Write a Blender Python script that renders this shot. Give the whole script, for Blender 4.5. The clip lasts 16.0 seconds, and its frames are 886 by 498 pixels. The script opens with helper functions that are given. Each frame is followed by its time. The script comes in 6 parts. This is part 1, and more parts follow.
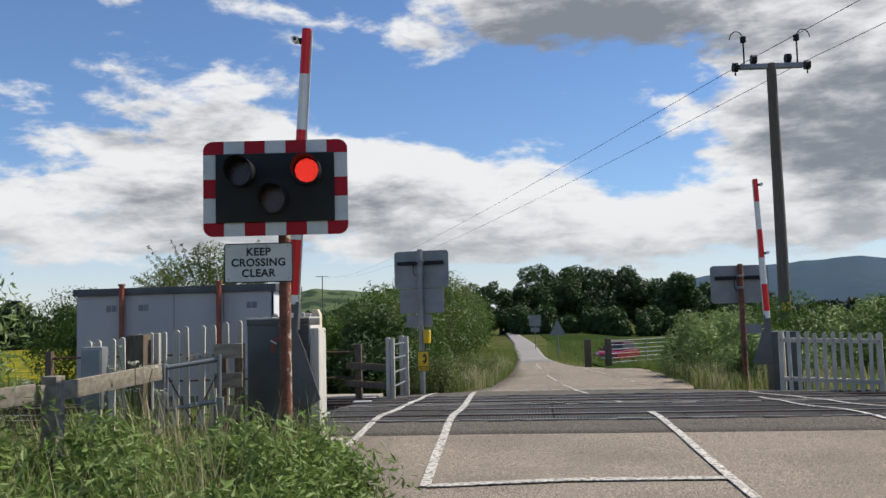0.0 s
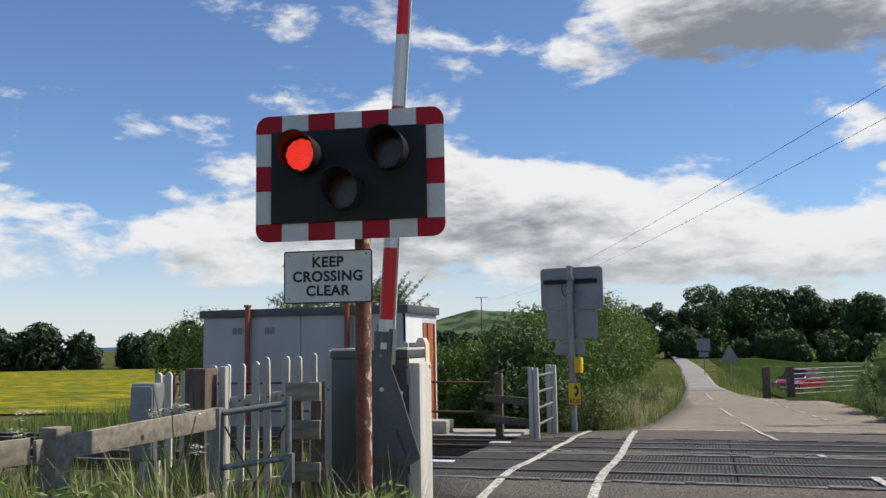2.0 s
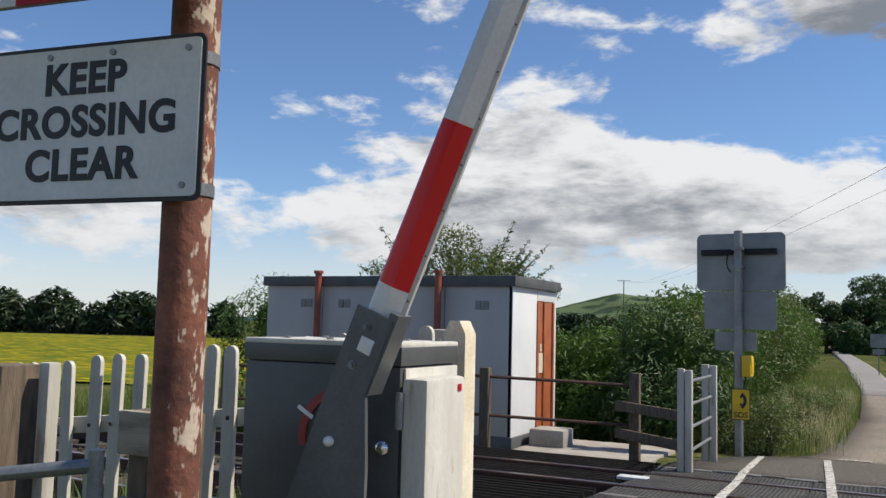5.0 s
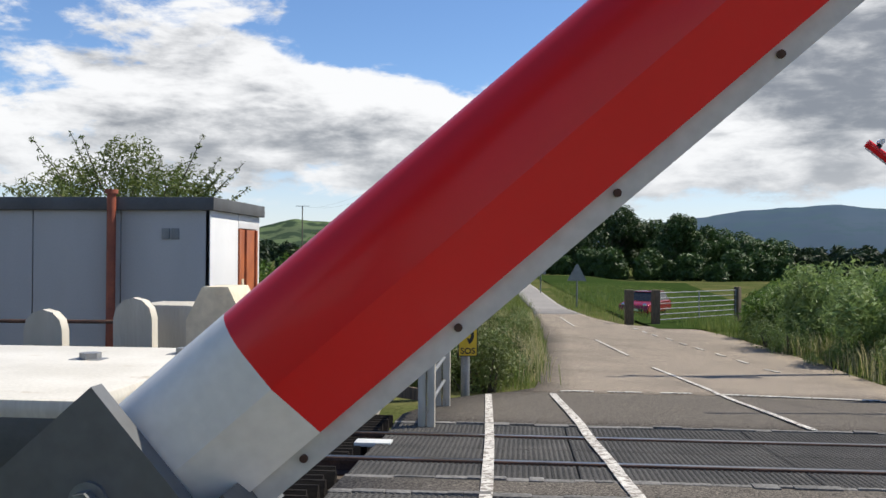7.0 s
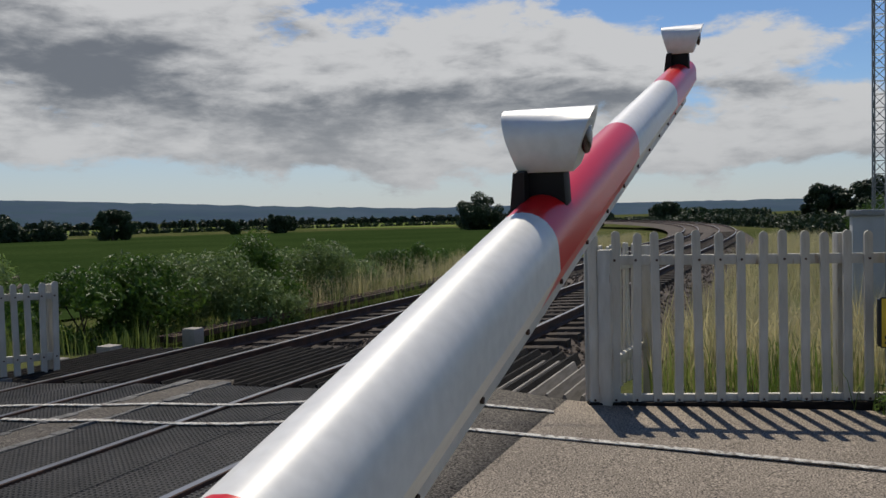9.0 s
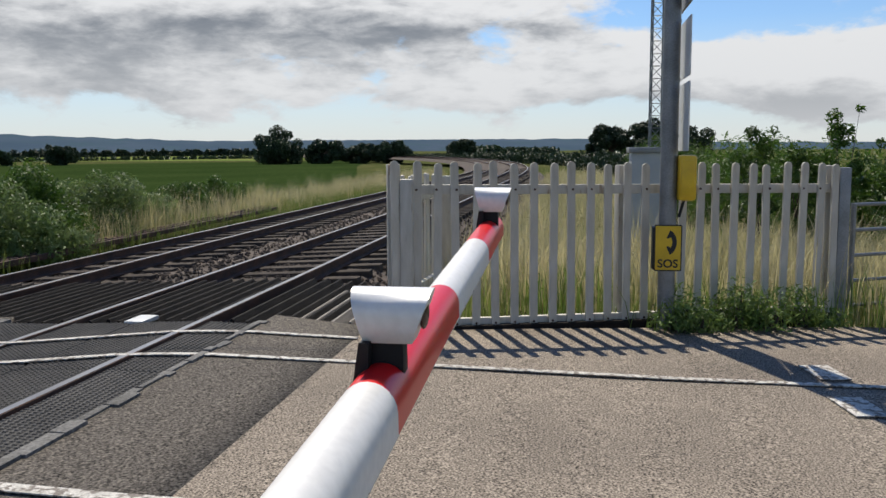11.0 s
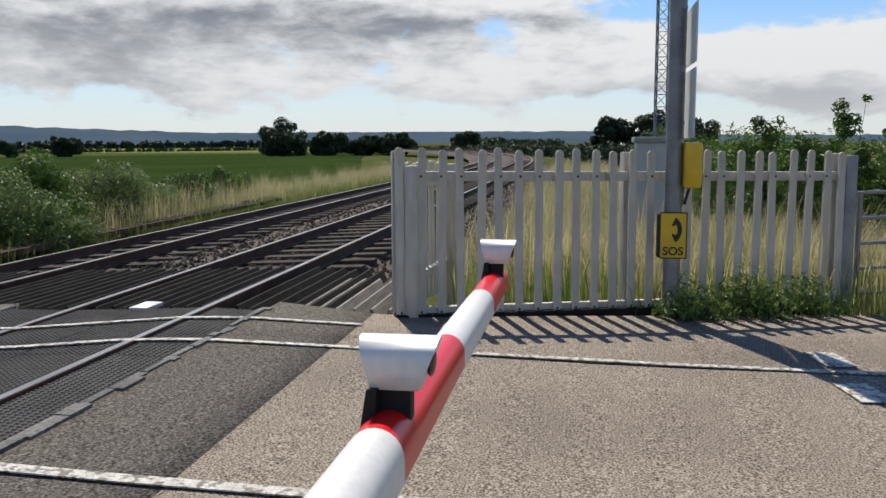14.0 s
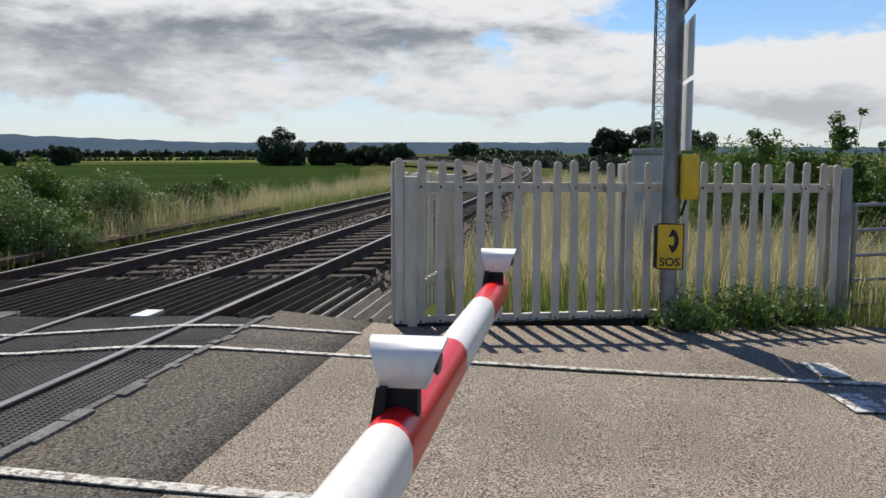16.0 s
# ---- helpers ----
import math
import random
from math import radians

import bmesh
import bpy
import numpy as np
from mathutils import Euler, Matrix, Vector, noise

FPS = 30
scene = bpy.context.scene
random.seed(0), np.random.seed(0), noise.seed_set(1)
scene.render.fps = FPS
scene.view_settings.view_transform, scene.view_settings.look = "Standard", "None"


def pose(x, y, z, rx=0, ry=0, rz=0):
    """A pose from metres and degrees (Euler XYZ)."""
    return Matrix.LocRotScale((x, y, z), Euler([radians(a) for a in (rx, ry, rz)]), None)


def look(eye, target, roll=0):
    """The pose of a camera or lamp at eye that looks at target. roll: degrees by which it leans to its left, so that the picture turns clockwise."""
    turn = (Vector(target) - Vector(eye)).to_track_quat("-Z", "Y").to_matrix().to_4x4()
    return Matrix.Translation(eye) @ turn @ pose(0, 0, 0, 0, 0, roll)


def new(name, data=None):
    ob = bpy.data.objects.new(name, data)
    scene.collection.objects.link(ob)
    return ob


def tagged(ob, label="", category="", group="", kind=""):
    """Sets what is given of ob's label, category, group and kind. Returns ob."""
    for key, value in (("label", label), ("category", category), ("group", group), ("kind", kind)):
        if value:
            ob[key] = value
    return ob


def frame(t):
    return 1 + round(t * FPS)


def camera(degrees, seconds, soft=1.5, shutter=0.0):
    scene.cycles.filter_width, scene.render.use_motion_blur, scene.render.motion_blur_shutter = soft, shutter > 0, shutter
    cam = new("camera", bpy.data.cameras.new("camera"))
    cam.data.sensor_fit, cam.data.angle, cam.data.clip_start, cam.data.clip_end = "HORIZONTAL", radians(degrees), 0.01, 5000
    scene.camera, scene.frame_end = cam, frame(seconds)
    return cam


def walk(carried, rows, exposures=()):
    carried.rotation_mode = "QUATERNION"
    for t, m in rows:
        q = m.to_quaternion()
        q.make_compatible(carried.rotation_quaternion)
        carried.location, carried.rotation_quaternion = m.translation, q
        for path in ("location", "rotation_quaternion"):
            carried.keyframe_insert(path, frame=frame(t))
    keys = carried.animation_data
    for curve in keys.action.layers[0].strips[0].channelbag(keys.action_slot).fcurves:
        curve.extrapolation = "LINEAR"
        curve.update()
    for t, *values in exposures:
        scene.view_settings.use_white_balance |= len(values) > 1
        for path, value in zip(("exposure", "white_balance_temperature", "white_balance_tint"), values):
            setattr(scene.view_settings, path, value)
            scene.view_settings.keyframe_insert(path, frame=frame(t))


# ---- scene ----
cam = camera(54.1, 16.0)
EXPOSURE = ((0, 0.15), (3.2, 0.15), (5.5, 0.12), (6.5, 0.25), (7.0, 0.34), (7.5, 0.32), (8.0, -0.2), (8.5, -0.75), (9.0, -0.45), (9.5, -0.25), (10.0, -0.1), (11.2, 0.05), (12.5, 0.1), (16, 0.1))
PATH = [
    (0, (0.435, -0.346, 1.345), (0.212, 1.635, 1.509), -1.5),
    (0.5, (0.410, 0.100, 1.377), (0.126, 2.072, 1.543), -2.4),
    (1, (0.448, 0.498, 1.388), (0.081, 2.456, 1.559), -1.6),
    (1.5, (0.399, 0.995, 1.407), (-0.073, 2.929, 1.600), -1.0),
    (2, (0.357, 1.502, 1.421), (-0.223, 3.403, 1.641), -1.0),
    (2.5, (0.255, 2.072, 1.443), (-0.418, 3.938, 1.697), -1.2),
    (3, (0.179, 2.633, 1.476), (-0.591, 4.451, 1.799), -0.6),
    (3.2, (0.131, 2.849, 1.465), (-0.670, 4.646, 1.823), -0.2),
    (5.3, (-0.507, 5.065, 1.460), (-1.389, 6.856, 1.582), 1.2),
    (5.5, (-0.606, 5.244, 1.474), (-1.448, 7.056, 1.560), 1.2),
    (6, (-0.838, 5.687, 1.480), (-1.587, 7.541, 1.504), 1.1),
    (6.5, (-1.092, 5.976, 1.500), (-1.657, 7.895, 1.494), 0.4),
    (7, (-1.219, 6.284, 1.520), (-1.400, 8.276, 1.534), 0.4),
    (7.5, (-1.290, 6.442, 1.525), (-0.795, 8.379, 1.574), 0.1),
    (8, (-1.350, 6.533, 1.505), (-0.092, 8.088, 1.529), -1.9),
    (8.5, (-1.183, 6.612, 1.545), (0.510, 7.676, 1.519), -1.6),
    (9, (-1.150, 6.619, 1.558), (0.706, 7.360, 1.485), -1.2),
    (9.5, (-1.153, 6.643, 1.535), (0.781, 7.136, 1.414), -0.5),
    (10, (-1.193, 6.632, 1.535), (0.769, 6.986, 1.376), -0.5),
    (12.5, (-1.154, 6.647, 1.468), (0.807, 6.941, 1.208), 0.0),
    (13, (-1.159, 6.642, 1.477), (0.801, 6.937, 1.213), 0.1),
    (13.5, (-1.172, 6.643, 1.474), (0.789, 6.941, 1.217), 0.0),
    (14, (-1.174, 6.640, 1.472), (0.788, 6.948, 1.228), -0.2),
    (14.5, (-1.199, 6.639, 1.474), (0.762, 6.943, 1.226), -0.0),
    (15, (-1.212, 6.639, 1.473), (0.754, 6.927, 1.238), 0.3),
    (15.5, (-1.215, 6.647, 1.471), (0.751, 6.935, 1.244), 0.4),
    (16, (-1.232, 6.641, 1.474), (0.733, 6.944, 1.254), 0.1),
]
SIZE = 1.34          # the plan below is drawn small; this brings it to true size (track spacing 3.4 m)
walk(cam, [(t, look(Vector(eye) * SIZE, Vector(target) * SIZE, roll)) for t, eye, target, roll in PATH], EXPOSURE)

# ---------------------------------------------------------------- light
SUN_AZ = math.atan2(0.93, 0.40)          # clockwise from +y
SUN_EL = radians(54)
world = bpy.data.worlds.new("sky")
scene.world = world
world.use_nodes = True


def build_sky():
    nt = world.node_tree
    N, L = nt.nodes, nt.links
    N.clear()
    out = N.new("ShaderNodeOutputWorld")
    bg = N.new("ShaderNodeBackground")
    bg.inputs[1].default_value = 0.10
    sky = N.new("ShaderNodeTexSky")
    sky.sky_type = "NISHITA"
    sky.sun_disc = False
    sky.sun_elevation = SUN_EL
    sky.sun_rotation = SUN_AZ
    sky.air_density, sky.dust_density, sky.ozone_density = 1.0, 0.0, 3.0
    tc = N.new("ShaderNodeTexCoord")
    sep = N.new("ShaderNodeSeparateXYZ")
    L.new(tc.outputs["Generated"], sep.inputs[0])

    def m(op, a, b=None, c=None, clamp=False):
        n = N.new("ShaderNodeMath")
        n.operation, n.use_clamp = op, clamp
        for i, v in enumerate((a, b, c)):
            if v is None:
                continue
            if isinstance(v, (int, float)):
                n.inputs[i].default_value = v
            else:
                L.new(v, n.inputs[i])
        return n.outputs[0]

    zc = m("MAXIMUM", sep.outputs["Z"], 0.0)
    az = m("MULTIPLY", m("ARCTAN2", sep.outputs["X"], sep.outputs["Y"]), 57.2958)
    el = m("MULTIPLY", m("ARCSINE", sep.outputs["Z"]), 57.2958)

    def puffs(scale, lift, detail, rough, flat, seed):
        """Billowing noise on the dome, drawn out sideways; lift looks that many degrees higher."""
        cb = N.new("ShaderNodeCombineXYZ")
        L.new(sep.outputs["X"], cb.inputs[0])
        L.new(sep.outputs["Y"], cb.inputs[1])
        L.new(m("MULTIPLY_ADD", sep.outputs["Z"], flat, seed + lift * flat / 57.3), cb.inputs[2])
        no = N.new("ShaderNodeTexNoise")
        no.inputs["Scale"].default_value, no.inputs["Detail"].default_value = scale, detail
        no.inputs["Roughness"].default_value, no.inputs["Distortion"].default_value = rough, 0.25
        L.new(cb.outputs[0], no.inputs["Vector"])
        return m("SUBTRACT", no.outputs["Fac"], 0.5)

    def masses(lift):
        """The large cloud banks: heading, height, half-width, half-height in degrees and weight."""
        total = None
        for a, e, wa, we, k in CLOUDS:
            u = m("DIVIDE", m("SUBTRACT", az, a), wa)
            v = m("DIVIDE", m("SUBTRACT", m("ADD", el, lift), e), we)
            g = m("MULTIPLY", m("EXPONENT", m("MULTIPLY", m("MULTIPLY_ADD", u, u, m("MULTIPLY", v, v)), -1.0)), k)
            total = g if total is None else m("ADD", total, g)
        return total

    def density(lift, detail):
        n1 = puffs(5.2, lift, detail, 0.56, 2.1, 1.3)
        n2 = puffs(17.0, lift, detail, 0.6, 2.6, 4.1)
        return m("ADD", masses(lift), m("ADD", m("MULTIPLY", n1, 1.35), m("MULTIPLY", n2, 0.55)))

    here, above = density(0.0, 10.0), density(2.2, 4.0)
    cover = N.new("ShaderNodeMapRange")
    cover.interpolation_type = "SMOOTHSTEP"
    cover.inputs["From Min"].default_value, cover.inputs["From Max"].default_value = CLOUD_LO, CLOUD_HI
    L.new(here, cover.inputs["Value"])
    # thick cloud overhead darkens the underside; the tops stay bright
    shade = N.new("ShaderNodeMapRange")
    shade.interpolation_type = "SMOOTHSTEP"
    shade.inputs["From Min"].default_value, shade.inputs["From Max"].default_value = 0.12, 0.92
    under = m("SUBTRACT", m("ADD", m("MULTIPLY", above, 1.15), m("MULTIPLY", puffs(14.0, 0.0, 9.0, 0.62, 3.4, 7.7), 1.1)), m("MULTIPLY", here, 0.30))
    L.new(m("ADD", under, m("MULTIPLY", m("SUBTRACT", el, 7.0, clamp=False), 0.012)), shade.inputs["Value"])
    col = N.new("ShaderNodeMix")
    col.data_type = "RGBA"
    L.new(shade.outputs[0], col.inputs["Factor"])
    col.inputs["A"].default_value = (7.9, 7.9, 7.9, 1)
    col.inputs["B"].default_value = (2.1, 2.25, 2.5, 1)
    mix = N.new("ShaderNodeMix")
    mix.data_type = "RGBA"
    L.new(m("MULTIPLY", cover.outputs[0], 0.96), mix.inputs["Factor"])
    tint = N.new("ShaderNodeMix")
    tint.data_type, tint.blend_type = "RGBA", "MULTIPLY"
    tint.inputs["Factor"].default_value = 1.0
    tint.inputs["B"].default_value = (0.84, 0.96, 1.13, 1)
    L.new(sky.outputs[0], tint.inputs["A"])
    L.new(tint.outputs["Result"], mix.inputs["A"])
    L.new(col.outputs["Result"], mix.inputs["B"])
    haze = N.new("ShaderNodeMix")
    haze.data_type = "RGBA"
    hz = m("MULTIPLY", m("SUBTRACT", 1.0, m("DIVIDE", zc, 0.14), clamp=True), 0.80)
    L.new(hz, haze.inputs["Factor"])
    L.new(mix.outputs["Result"], haze.inputs["A"])
    haze.inputs["B"].default_value = (6.5, 6.65, 6.9, 1)
    L.new(haze.outputs["Result"], bg.inputs[0])
    L.new(bg.outputs[0], out.inputs[0])


CLOUDS = ((-21, 9.5, 9, 4.6, 0.62), (-6, 8.6, 10, 3.4, 0.55), (5, 6.2, 10, 2.4, 0.42), (-34, 6.5, 12, 2.8, 0.34), (-52, 10, 6, 4.5, 0.6),
          (4, 21, 11, 3.6, 0.85), (18, 11.5, 8, 4.8, 0.72), (30, 14.5, 11, 4.5, 0.85), (46, 12, 12, 3.8, 0.72), (62, 8.6, 10, 2.8, 0.62),
          (80, 9.6, 11, 3.2, 0.66), (103, 4.6, 12, 2.2, 0.5), (78, 4.4, 30, 2.2, 0.46), (30, 5.5, 24, 2.4, 0.50), (150, 14, 40, 9, 0.4), (-120, 14, 45, 9, 0.4))
CLOUD_LO, CLOUD_HI = 0.20, 0.38
build_sky()
sun = new("sun", bpy.data.lights.new("sun", "SUN"))
sun.data.energy, sun.data.angle, sun.data.color = 5.0, radians(0.53), (1.0, 0.92, 0.79)
sun.matrix_world = look((0, 0, 30), (-math.sin(SUN_AZ) * math.cos(SUN_EL) * 10, -math.cos(SUN_AZ) * math.cos(SUN_EL) * 10, 30 - math.sin(SUN_EL) * 10))


# ---------------------------------------------------------------- materials
def mat(name, c1, c2=None, scale=6.0, rough=0.7, metal=0.0, bump=0.0, bscale=None, lo=0.35, hi=0.65, fine=0.0, per=0.0, coat=0.0, stretch=None, c3=None, s3=1.0, lo3=0.55, hi3=0.62, spec=0.5):
    """A node material: two colours by a noise, an optional third in patches, fine grain, a change from piece to piece, bump."""
    ma = bpy.data.materials.new(name)
    ma.use_nodes = True
    nt = ma.node_tree
    N, L = nt.nodes, nt.links
    bs = N["Principled BSDF"]
    bs.inputs["Roughness"].default_value, bs.inputs["Metallic"].default_value = rough, metal
    bs.inputs["Coat Weight"].default_value = coat
    bs.inputs["Specular IOR Level"].default_value = spec
    tc = N.new("ShaderNodeTexCoord")
    vec = tc.outputs["Object"]
    if stretch:
        mp = N.new("ShaderNodeMapping")
        mp.inputs["Scale"].default_value = stretch
        L.new(vec, mp.inputs["Vector"])
        vec = mp.outputs[0]

    def noise_tex(s, detail=6.0):
        n = N.new("ShaderNodeTexNoise")
        n.inputs["Scale"].default_value, n.inputs["Detail"].default_value = s, detail
        L.new(vec, n.inputs["Vector"])
        return n.outputs["Fac"]

    def ramp(v, a, b):
        r = N.new("ShaderNodeMapRange")
        r.inputs["From Min"].default_value, r.inputs["From Max"].default_value = a, b
        L.new(v, r.inputs["Value"])
        return r.outputs[0]

    def mixc(f, a, b, mode="MIX"):
        x = N.new("ShaderNodeMix")
        x.data_type, x.blend_type = "RGBA", mode
        for sock, v in ((x.inputs["Factor"], f), (x.inputs["A"], a), (x.inputs["B"], b)):
            if isinstance(v, (int, float)):
                sock.default_value = v
            elif isinstance(v, tuple):
                sock.default_value = (*v, 1)
            else:
                L.new(v, sock)
        return x.outputs["Result"]

    col = mixc(ramp(noise_tex(scale), lo, hi), c1, c2 or tuple(0.75 * v for v in c1))
    if c3:
        col = mixc(ramp(noise_tex(s3, 8.0), lo3, hi3), col, c3)
    if fine:
        g = ramp(noise_tex(bscale or 90.0, 3.0), 0.3, 0.7)
        v = N.new("ShaderNodeMapRange")
        v.inputs["To Min"].default_value, v.inputs["To Max"].default_value = 1 - fine, 1 + fine
        L.new(g, v.inputs["Value"])
        cb = N.new("ShaderNodeCombineColor")
        for i in range(3):
            L.new(v.outputs[0], cb.inputs[i])
        col = mixc(1.0, col, cb.outputs[0], "MULTIPLY")
    if per:
        gi = N.new("ShaderNodeNewGeometry")
        oi = N.new("ShaderNodeObjectInfo")
        ad = N.new("ShaderNodeMath")
        ad.operation = "ADD"
        L.new(gi.outputs["Random Per Island"], ad.inputs[0])
        L.new(oi.outputs["Random"], ad.inputs[1])
        v = N.new("ShaderNodeMapRange")
        v.inputs["From Max"].default_value = 2.0
        v.inputs["To Min"].default_value, v.inputs["To Max"].default_value = 1 - per, 1 + per
        L.new(ad.outputs[0], v.inputs["Value"])
        cb = N.new("ShaderNodeCombineColor")
        for i in range(3):
            L.new(v.outputs[0], cb.inputs[i])
        col = mixc(1.0, col, cb.outputs[0], "MULTIPLY")
    L.new(col, bs.inputs["Base Color"])
    if bump:
        b = N.new("ShaderNodeBump")
        b.inputs["Strength"].default_value, b.inputs["Distance"].default_value = bump, 0.01
        L.new(noise_tex(bscale or 60.0, 4.0), b.inputs["Height"])
        L.new(b.outputs[0], bs.inputs["Normal"])
    return ma


def leaf_mat(name, c1, c2, through_amount=0.35, rough=0.5):
    ma = mat(name, c1, c2, scale=1.3, rough=rough, per=0.45, spec=0.35)
    nt = ma.node_tree
    bs = nt.nodes["Principled BSDF"]
    tr = nt.nodes.new("ShaderNodeBsdfTranslucent")
    mx = nt.nodes.new("ShaderNodeMixShader")
    mx.inputs[0].default_value = through_amount
    src = bs.inputs["Base Color"].links[0].from_socket
    nt.links.new(src, tr.inputs[0])
    nt.links.new(bs.outputs[0], mx.inputs[1])
    nt.links.new(tr.outputs[0], mx.inputs[2])
    nt.links.new(mx.outputs[0], nt.nodes["Material Output"].inputs[0])
    return ma


ASPHALT = mat("asphalt", (0.285, 0.243, 0.195), (0.185, 0.157, 0.127), 34.0, 0.95, spec=0.15, bump=0.35, bscale=105, fine=1.0, lo=0.3, hi=0.7, c3=(0.165, 0.141, 0.115), s3=0.8, lo3=0.47, hi3=0.75)
ASPHALT_DARK = mat("dark_asphalt", (0.150, 0.133, 0.113), (0.070, 0.063, 0.055), 42.0, 0.95, spec=0.15, bump=1.0, bscale=80, fine=0.9, lo=0.3, hi=0.7)
ASPHALT_FAR = mat("grey_asphalt", (0.25, 0.235, 0.22), (0.20, 0.19, 0.18), 0.6, 0.9, bump=0.4, bscale=60, fine=0.3)
RUBBER = mat("rubber_panel", (0.052, 0.051, 0.049), (0.082, 0.079, 0.074), 2.2, 0.85, spec=0.25, bump=0.4, bscale=120, fine=0.3, per=0.15)
ROADPAINT = mat("road_paint", (0.60, 0.58, 0.53), (0.42, 0.40, 0.36), 9.0, 0.8, bump=0.5, bscale=90, fine=0.3, c3=(0.19, 0.165, 0.14), s3=26.0, lo3=0.49, hi3=0.58)
STEEL_RAIL = mat("polished_rail", (0.30, 0.29, 0.28), (0.20, 0.185, 0.17), 3.0, 0.30, 1.0)
RUST = mat("rust", (0.10, 0.052, 0.034), (0.055, 0.034, 0.026), 5.0, 0.9, bump=0.5, fine=0.3)
BALLAST = mat("ballast", (0.10, 0.08, 0.065), (0.038, 0.031, 0.026), 2.0, 0.95, spec=0.2, per=0.5, fine=0.25)
SLEEPER = mat("sleeper", (0.085, 0.070, 0.057), (0.048, 0.040, 0.033), 4.0, 0.95, bump=0.4, per=0.35, spec=0.15)
CREOSOTE = mat("dark_timber", (0.012, 0.010, 0.009), (0.024, 0.020, 0.016), 5.0, 0.9, spec=0.2, bump=0.6, per=0.3, stretch=(1, 8, 8))
GREYWOOD = mat("grey_timber", (0.32, 0.28, 0.22), (0.20, 0.17, 0.13), 3.0, 0.85, bump=0.5, bscale=30, per=0.2, stretch=(2, 9, 9))
POSTWOOD = mat("brown_timber", (0.17, 0.125, 0.085), (0.09, 0.068, 0.048), 5.0, 0.85, bump=0.5, bscale=30, per=0.2, stretch=(9, 9, 1.5))
WHITEPICKET = mat("white_picket_paint", (0.57, 0.54, 0.47), (0.43, 0.40, 0.33), 5.0, 0.6, bump=0.3, bscale=40, per=0.12, c3=(0.33, 0.26, 0.19), s3=7.0, lo3=0.62, hi3=0.70, stretch=(3, 3, 0.6))
CREAM = mat("cream_paint", (0.70, 0.64, 0.50), (0.58, 0.50, 0.36), 6.0, 0.6, bump=0.2, fine=0.1)
WHITE = mat("white_paint", (0.80, 0.80, 0.79), (0.70, 0.70, 0.69), 4.0, 0.35, coat=0.2, fine=0.05)
ARM_WHITE = mat("arm_white", (0.80, 0.79, 0.76), (0.72, 0.71, 0.67), 2.5, 0.42, coat=0.08, fine=0.05)
ARM_RED = mat("arm_red", (0.76, 0.012, 0.017), (0.68, 0.010, 0.013), 2.0, 0.30, coat=0.10, spec=0.35)
FLANGE = mat("flange_white", (0.66, 0.64, 0.60), (0.56, 0.54, 0.50), 4.0, 0.5, fine=0.08)
SIGN_RED = mat("reflective_red", (0.40, 0.006, 0.018), (0.34, 0.005, 0.014), 3.0, 0.5, spec=0.25)
SIGN_WHITE = mat("reflective_white", (0.60, 0.61, 0.60), (0.50, 0.52, 0.51), 5.0, 0.45, fine=0.05)
BLACK = mat("black_plastic", (0.012, 0.013, 0.014), (0.020, 0.021, 0.023), 3.0, 0.6, spec=0.25)
LETTER = mat("letter_black", (0.012, 0.012, 0.013), None, 3.0, 0.5)
LENS_RED = mat("dark_red_lens", (0.035, 0.008, 0.009), (0.02, 0.006, 0.007), 30, 0.25)
LENS_AMBER = mat("dark_amber_lens", (0.06, 0.025, 0.01), (0.04, 0.016, 0.008), 30, 0.25)
RUSTPOLE = mat("rust_brown_pole", (0.20, 0.07, 0.04), (0.10, 0.038, 0.025), 9.0, 0.75, bump=0.35, bscale=60, fine=0.25)
GREYSTEEL = mat("galvanised_steel", (0.28, 0.29, 0.30), (0.20, 0.21, 0.215), 5.0, 0.5, 0.55, fine=0.15)
SIGNBACK = mat("grey_sign_back", (0.26, 0.275, 0.285), (0.21, 0.22, 0.23), 4.0, 0.5, 0.3, fine=0.1)
# Grey kept dark: the shade on the cabinet front is in this colour.
MACHGREY = mat("machine_grey_paint", (0.080, 0.084, 0.084), (0.062, 0.066, 0.066), 3.0, 0.42, bump=0.1, bscale=120, fine=0.08, c3=(0.10, 0.104, 0.10), s3=2.0, lo3=0.55, hi3=0.7)
# Paler, stained copy of the machine paint with sunlight put into its colour.
MACHLIGHT = mat("machine_sunlit_paint", (0.62, 0.60, 0.54), (0.52, 0.50, 0.44), 4.0, 0.5, fine=0.08, c3=(0.40, 0.34, 0.25), s3=9, lo3=0.66, hi3=0.75, stretch=(3, 3, 0.6))
ARMGREY = mat("arm_bracket_grey", (0.085, 0.09, 0.093), (0.12, 0.125, 0.128), 4.0, 0.4, fine=0.1)
DIALRED = mat("dial_red", (0.36, 0.05, 0.045), (0.27, 0.04, 0.035), 6.0, 0.5)
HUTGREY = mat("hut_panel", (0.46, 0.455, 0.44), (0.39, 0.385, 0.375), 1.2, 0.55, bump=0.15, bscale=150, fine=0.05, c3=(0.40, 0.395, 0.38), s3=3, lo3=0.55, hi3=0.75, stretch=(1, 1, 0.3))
# Whiter copy of HUTGREY with the end wall's sunlight in its colour.
HUTWHITE = mat("hut_white_sunlit", (0.74, 0.75, 0.76), (0.66, 0.67, 0.68), 1.5, 0.5, fine=0.05)
HUTROOF = mat("hut_roof_edge", (0.10, 0.105, 0.11), (0.07, 0.074, 0.078), 3.0, 0.6, fine=0.1)
PIPE = mat("rust_red_downpipe", (0.33, 0.085, 0.04), (0.22, 0.055, 0.03), 6.0, 0.55, fine=0.15)
